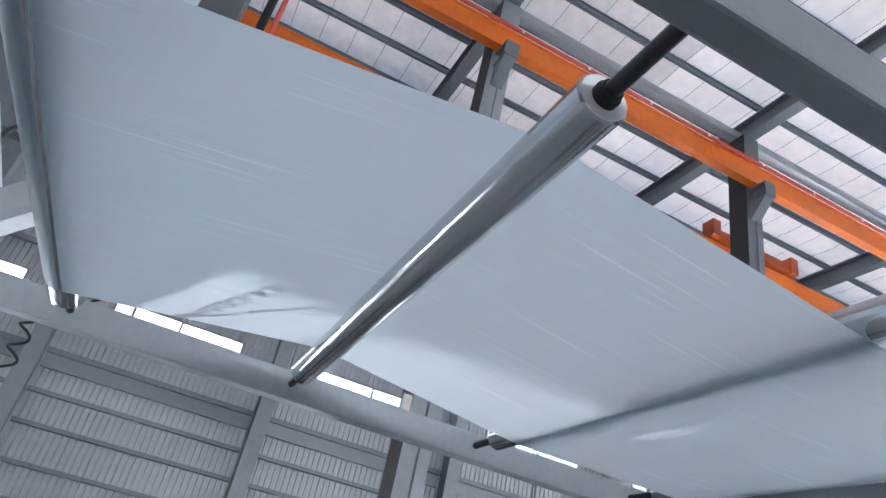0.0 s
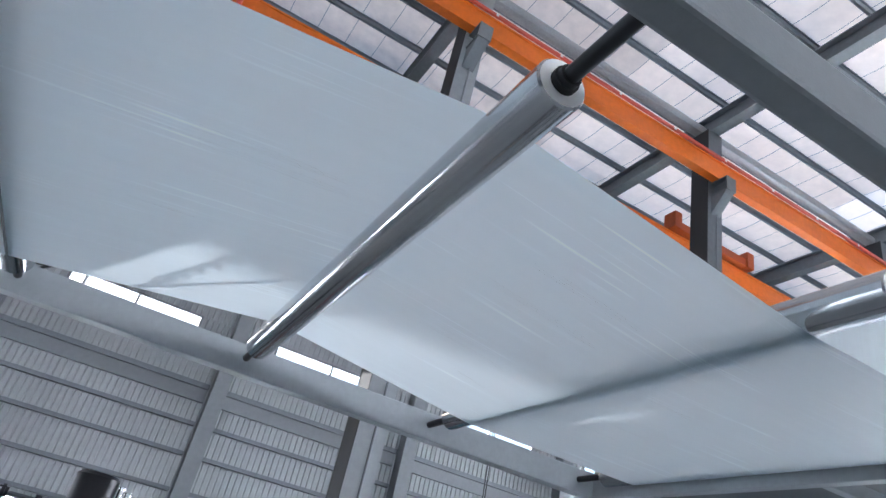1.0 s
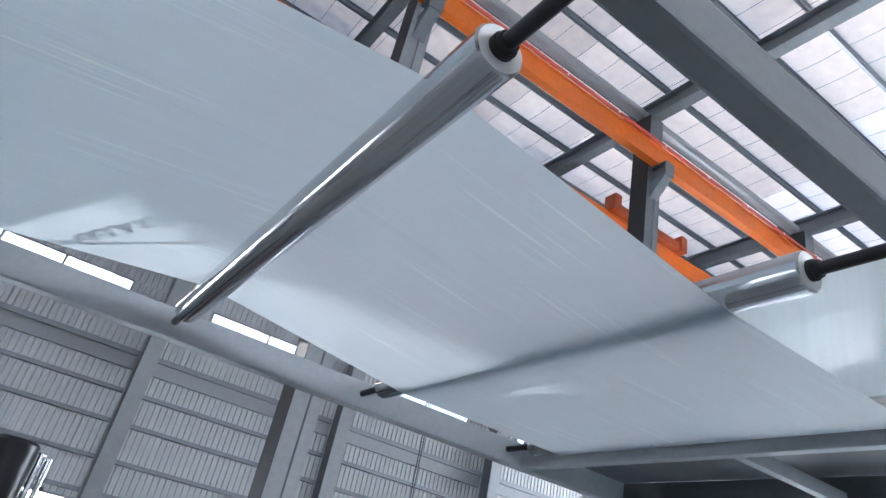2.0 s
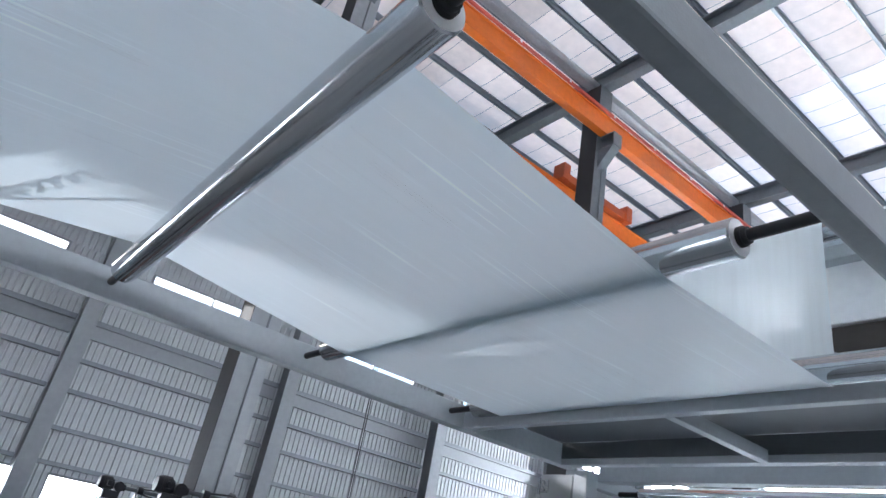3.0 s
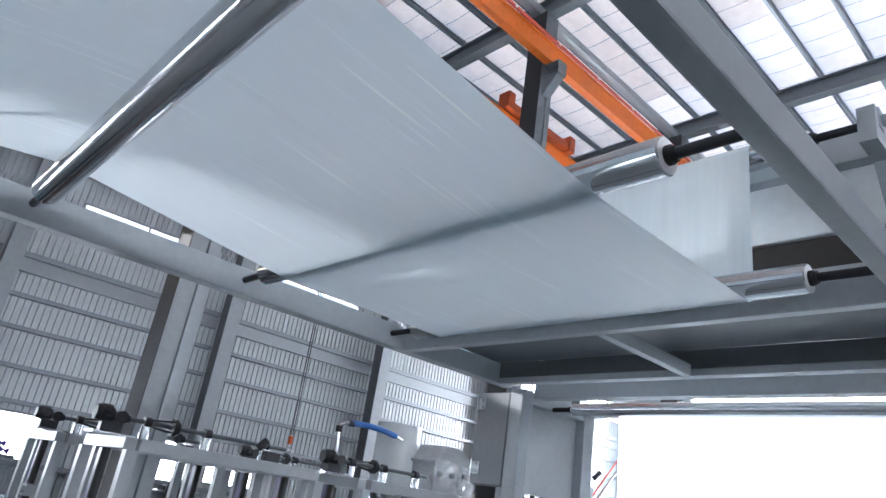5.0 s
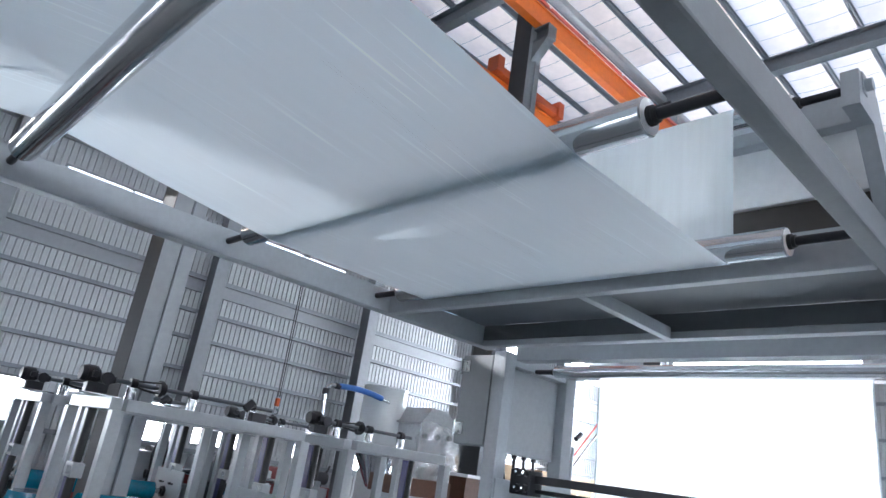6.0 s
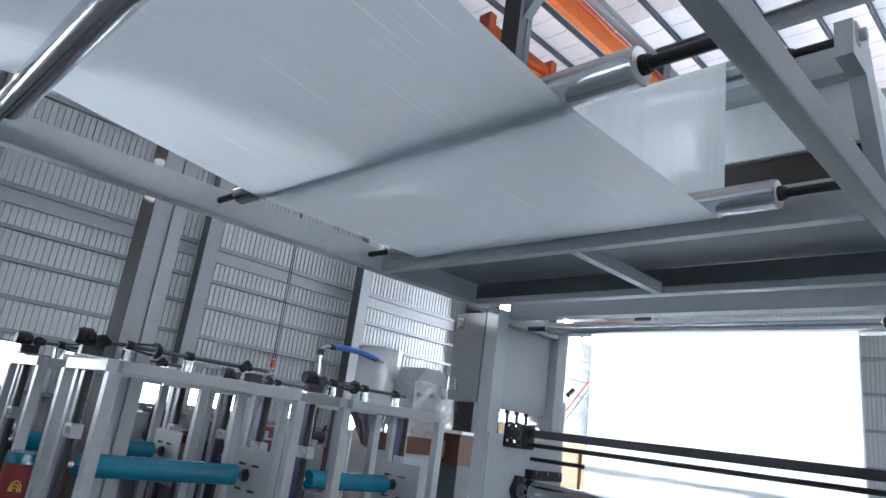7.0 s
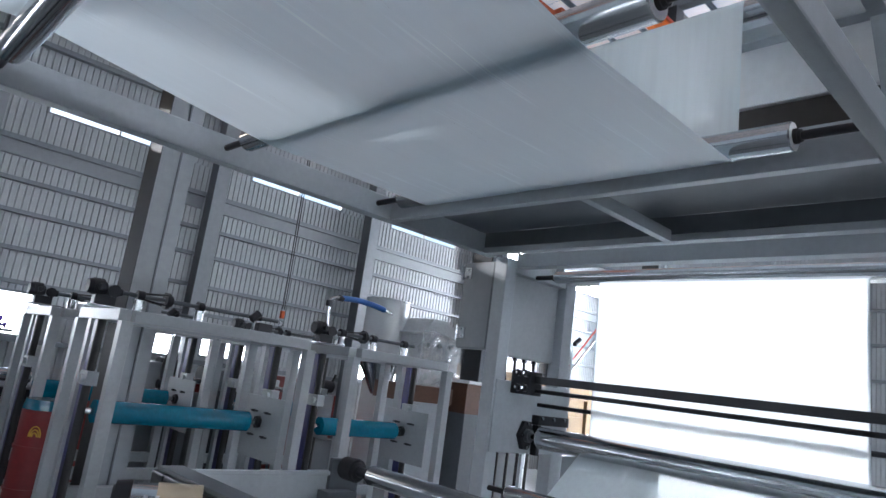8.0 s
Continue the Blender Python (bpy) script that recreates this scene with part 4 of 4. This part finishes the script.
for a in range(3):
    t = 0.5 + a * 2 * math.pi / 3
    part("leg", Mesh().rod((5.38 + 0.31 * math.cos(t), 6.5 + 0.31 * math.sin(t), 0), (5.38 + 0.31 * math.cos(t), 6.5 + 0.31 * math.sin(t), 1.8), 0.022, 10), CHROME, hp)
pp = thing("suction_pipe", (4.30, 6.12, 0), "bent steel suction pipe with a blue hose", "pipe")
part("pipe", Mesh().pipe([(4.36, 6.12, 1.2), (4.34, 6.12, 1.9), (4.30, 6.12, 2.30), (4.31, 6.12, 2.38), (4.37, 6.12, 2.412), (4.45, 6.12, 2.415)], 0.026, 12), CHROME, pp)
part("clamp", Mesh().rod((4.30, 6.12, 2.29), (4.30, 6.12, 2.36), 0.04, 12), BLACK, pp)
part("clamp", Mesh().rod((4.43, 6.12, 2.415), (4.49, 6.12, 2.415), 0.038, 12), BLACK, pp)
part("hose", Mesh().pipe([(4.47 + 0.70 * i / 10, 6.12, 2.42 + 0.02 * math.sin(math.pi * i / 10) - 0.03 * (i / 10) ** 2) for i in range(11)], 0.036, 12), BLUE, pp, "blue hose")
part("nozzle", Mesh().rod((5.17, 6.12, 2.39), (5.33, 6.14, 2.36), 0.03, 12, 0.010), CHROME, pp)
part("stand_foot", Mesh().rod((4.36, 6.12, 0), (4.36, 6.12, 1.2), 0.026, 12).box(4.26, 4.46, 6.02, 6.22, 0, 0.02), CHROME, pp)

# machine under clear wrap
wm = thing("wrapped_machine", (5.65, 6.0, 0), "machine under crumpled clear plastic wrap", "machine")
part("hood", Mesh().prism([(5.2, 2.17), (5.95, 2.17), (5.62, 2.38), (5.36, 2.38)], "y", 5.75, 6.25), GALV, wm, "galvanised sheet metal hood")
part("hood_rim", Mesh().box(5.17, 5.98, 5.735, 6.26, 2.155, 2.18, 0.004), GALV, wm)
part("body", Mesh().box(5.22, 5.93, 5.78, 6.22, 1.35, 2.155, 0.01), GALV, wm)
part("base", Mesh().box(5.2, 6.1, 5.7, 6.3, 0, 1.35, 0.01), FRAME, wm)
wr = Mesh()
rw = random.Random(9)
g = 9
for fx in range(2):
    pts = [[(5.12 + 1.06 * i / g + rw.uniform(-0.015, 0.015), (5.70 if fx == 0 else 5.64) + rw.uniform(-0.04, 0.04), 1.25 + (0.93 + 0.02 * math.sin(i)) * k / g + rw.uniform(-0.015, 0.015)) for i in range(g + 1)] for k in range(g + 1)]
    wr.add([p for r in pts for p in r], [(k * (g + 1) + i, k * (g + 1) + i + 1, (k + 1) * (g + 1) + i + 1, (k + 1) * (g + 1) + i) for k in range(g) for i in range(g)])
part("wrap", wr, WRAP, wm, "crumpled clear plastic wrap")
for i in range(3):
    part("knob", Mesh().rod((5.3 + 0.22 * i, 5.74, 2.02 + 0.015 * i), (5.3 + 0.22 * i, 5.78, 2.02 + 0.015 * i), 0.035, 12), FRAME_DARK, wm)

wm.matrix_basis = Matrix.Translation((0.38, 0, 0)) @ wm.matrix_basis
hp.matrix_basis = Matrix.Translation((0.16, 0, 0)) @ hp.matrix_basis

# benches, boards and cartons farther back
tb = thing("work_bench", (6.3, 5.5, 0), "white topped bench with brown board cabinet below", "bench")
part("top", Mesh().box(6.02, 7.3, 5.25, 5.68, 1.60, 1.64, 0.004), WHITE, tb)
part("board", Mesh().box(6.05, 7.25, 5.30, 5.66, 1.22, 1.598), BROWN, tb, "brown board")
part("panel", Mesh().box(6.08, 7.22, 5.32, 5.64, 0, 1.22), FRAME_DARK, tb)
bd = thing("board_stack", (5.4, 5.6, 0), "brown boards on a grey stand", "boards")
part("board", Mesh().box(5.05, 5.95, 5.45, 5.95, 1.30, 1.50), BROWN, bd)
part("stand", Mesh().box(5.1, 5.9, 5.47, 5.93, 0, 1.30, 0.01), FRAME, bd)


def carton(x, y, z, sx, sy, sz):
    c = thing("carton", (x, y, z), "closed brown cardboard carton with paper tape", "carton", "cartons")
    part("body", Mesh().box(x, x + sx, y, y + sy, z, z + sz, 0.006), CARD, c)
    part("tape", Mesh().box(x - 0.002, x + sx + 0.002, y + sy / 2 - 0.03, y + sy / 2 + 0.03, z + sz - 0.05, z + sz + 0.002), BROWN, c, "darker tape")
    return c


rc = random.Random(3)
for i, x in enumerate((7.2, 7.95, 8.7, 9.45, 10.2, 10.95, 11.7)):
    for k in range(4 if i != 2 else 3):
        carton(x + rc.uniform(-0.02, 0.02), 6.7 + rc.uniform(-0.03, 0.03), 0.66 + 0.312 * k, 0.70, 0.5, 0.31)
pal = thing("pallet_rack", (9.8, 6.95, 0), "grey low steel rack under the cartons", "rack")
part("deck", Mesh().box(7.1, 12.5, 6.6, 7.3, 0.58, 0.66), FRAME, pal)
for x in (7.15, 9.0, 10.8, 12.4):
    part("leg", Mesh().box(x, x + 0.06, 6.62, 7.28, 0, 0.58), FRAME, pal)

# dim machines along the wall seen between the posts
for i, (x, w, h, mat, lb) in enumerate(((2.2, 0.5, 1.15, FRAME, "grey wall cabinet"), (3.0, 0.9, 1.2, RED, "dark red machine housing"), (4.2, 0.55, 1.3, PRINT, "light grey cabinet"), (5.0, 0.5, 1.35, RED, "dark red machine housing"), (0.2, 0.9, 1.2, FRAME_DARK, "dark machine cabinet"), (6.6, 0.6, 1.5, WHITE, "white cabinet"))):
    m = thing("machine_cabinet", (x, 7.9, 0), lb + " beside the long wall", "cabinet", "wall cabinets")
    part("body", Mesh().box(x, x + w, 7.65, 8.2, 0.08, h, 0.012), mat, m)
    part("door", Mesh().box(x + 0.03, x + w - 0.03, 7.635, 7.65, 0.14, h - 0.06, 0.004), mat, m)
    part("plinth", Mesh().box(x + 0.02, x + w - 0.02, 7.68, 8.18, 0, 0.08), FRAME_DARK, m)
    part("handle", Mesh().box(x + w - 0.12, x + w - 0.09, 7.61, 7.635, h * 0.5, h * 0.5 + 0.14, 0.004), BLACK, m)
for x in (3.4, 4.6):
    m = thing("drive_machine", (x, 7.2, 0), "dark drive unit with bright shaft", "machine", "drive units")
    part("stand", Mesh().box(x, x + 0.5, 7.0, 7.4, 0, 1.05, 0.01), FRAME_DARK, m)
    part("gearbox", Mesh().box(x + 0.05, x + 0.3, 7.05, 7.35, 1.05, 1.32, 0.03).rod((x + 0.3, 7.2, 1.18), (x + 0.42, 7.2, 1.18), 0.09, 18), BLACK, m)
    part("shaft", Mesh().rod((x - 0.2, 7.2, 1.2), (x + 0.05, 7.2, 1.2), 0.03, 12), CHROME, m)

# crane chain and hook
ch = thing("chain_hoist_hook", (4.2, 7.0, 2.1), "orange hook block on two hanging chains", "hoist hook")
for k in (0, 1):
    part("chain", Mesh().rod((4.20 + 0.028 * k, 7.0, 2.22), (4.20 + 0.045 * k, 7.15, 8.51), 0.007, 8), BLACK, ch, "dark chain")
part("block", Mesh().box(4.185, 4.235, 6.975, 7.025, 2.10, 2.20, 0.01), ORANGE_DEEP, ch, "orange hook block")
part("hook", Mesh().pipe([(4.21 + 0.035 * math.sin(a), 7.0, 2.03 - 0.035 * math.cos(a)) for a in [-0.4 + 0.45 * i for i in range(9)]] + [(4.21, 7.0, 2.08)], 0.009, 8), CHROME, ch)

# ---------- low infeed frame in front ----------
lf = thing("infeed_frame", (1.2, 1.5, 0), "grey low infeed frame with dark cross tube", "machine frame")
part("side_plate", Mesh().box(0.93, 1.62, 1.885, 1.905, 0.55, 1.10, 0.003), PRINT, lf)
part("top_edge", Mesh().box(0.93, 1.62, 1.865, 1.885, 1.085, 1.102, 0.003), PRINT, lf)
part("cross_tube", Mesh().box(0.80, 0.92, 0.1, 1.84, 1.02, 1.09, 0.008), BLACK, lf, "glossy black cross tube")
part("cross_tube", Mesh().box(0.80, 0.92, 1.843, 1.95, 1.02, 1.09, 0.008), BLACK, lf, "glossy black cross tube")
# strip added so that the glossy tube's top reads lighter
part("cover_strip", Mesh().box(0.815, 0.915, 0.1, 1.94, 1.0905, 1.106, 0.004), FRAME_DARK, lf, "dark grey strip giving the tube a lighter top")
part("end_hub", Mesh().rod((1.64, 1.78, 1.12), (1.64, 1.86, 1.12), 0.05, 24).rod((1.64, 1.76, 1.12), (1.64, 1.78, 1.12), 0.038, 24), RUBBER, lf, "black end hub")
part("hub_plate", Mesh().box(1.56, 1.72, 1.862, 1.884, 0.9, 1.16, 0.004), FRAME_DARK, lf)
for x in (0.82, 1.55):
    part("leg", Mesh().box(x, x + 0.08, 1.905, 1.98, 0, 1.02, 0.004), PRINT, lf)
for dx in (0.0, 0.22):
    part("bracket", Mesh().box(1.50, 1.66, 1.78 - dx * 0.3, 1.86 - dx * 0.3, 0.96 - dx * 0.4, 1.03 - dx * 0.4, 0.006), FRAME_DARK, lf)
gm = thing("brake_motor", (0.68, 1.62, 0), "dark capped motor with beige body and data plate", "motor")
part("cap", Mesh().rod((0.575, 1.665, 1.045), (0.62, 1.645, 1.045), 0.060, 24, 0.066).rod((0.568, 1.668, 1.045), (0.575, 1.665, 1.045), 0.045, 24), BLACK, gm)
part("sleeve", Mesh().rod((0.62, 1.645, 1.045), (0.69, 1.615, 1.045), 0.058, 24), CHROME, gm, "bright steel sleeve")
part("body", Mesh().rod((0.69, 1.615, 1.045), (0.82, 1.56, 1.045), 0.062, 24), BEIGE, gm, "beige motor body")
for k in range(3):
    part("plate_mark", Mesh().box(0.635 + 0.016 * k, 0.645 + 0.016 * k, 1.572 - 0.006 * k, 1.580 - 0.006 * k, 1.045, 1.075 - 0.008 * (k % 2)), WHITE, gm, "white plate mark")
part("foot", Mesh().box(0.62, 0.8, 1.54, 1.66, 0, 0.99, 0.01), FRAME_DARK, gm)
film_lo = solid("plastic_film_infeed", film_sheet(arc(1.64, 1.12, 0.0415, 150, 62, 8) + span((1.66, 1.157), (2.42, 0.86), 6) + [(2.42, 0.86)], 0.12, 1.53), FILM_RISE, "milky plastic film running over the low guide roller", "film")
film_lo2 = solid("plastic_film_nip", film_sheet(arc(2.80, 1.327, 0.0625, 0, -125, 10) + span((2.764, 1.276), (2.30, 0.90), 6) + [(2.30, 0.90)], 0.10, 1.39), FILM_RISE, "milky plastic film leaving the nip roller", "film")

# dark clutter between and behind the units
rq = random.Random(17)
for i in range(26):
    x, y = rq.uniform(0.3, 6.0), rq.choice((6.95, 7.35, 7.5))
    w, h = rq.uniform(0.12, 0.4), rq.uniform(0.9, 1.5)
    mt = rq.choice((FRAME_DARK, BLACK, RED, FRAME_DARK, BROWN, BOXGREY))
    th = thing("stored_part", (x, y, 0), "dark machine part stored by the long wall", "machine part", "stored parts")
    part("stand", Mesh().box(x, x + w, y, y + 0.22, 0, h - 0.3, 0.008), mt, th)
    part("head", Mesh().rod((x - 0.05, y + 0.1, h - 0.18), (x + w * 0.8, y + 0.1, h - 0.18), rq.uniform(0.05, 0.12), 16), rq.choice((BLACK, FRAME_DARK, CHROME, RED)), th)
    part("arm", Mesh().rod((x + w * 0.5, y + 0.1, h - 0.3), (x + w * 0.5 + rq.uniform(-0.1, 0.1), y + 0.05, h), 0.018, 8), BLACK, th)


def motions():
    # the web runs at about 1.1 m/s and turns the rollers
    for tube, r, way in SPIN:
        walk(tube, [(k / FPS, pose(0, 0, 0, 0, way * math.degrees(1.1 * k / FPS / r), 0)) for k in range(241)])
    # creases ride along under the web, and come back round above it
    for ob, x0, x1, slope, phase in CREASES:
        rows = []
        for k in range(81):
            p = (phase + 1.1 * k / 10 / (2 * (x1 - x0))) % 1.0
            s = 2 * p if p < 0.5 else 2 - 2 * p
            lift = 0.0 if p < 0.5 else 0.05 * math.sin(math.pi * (p - 0.5) * 2)
            x = (x1 - x0) * s
            rows.append((k / 10, pose(x, 0, slope * x + lift)))
        walk(ob, rows)


motions()
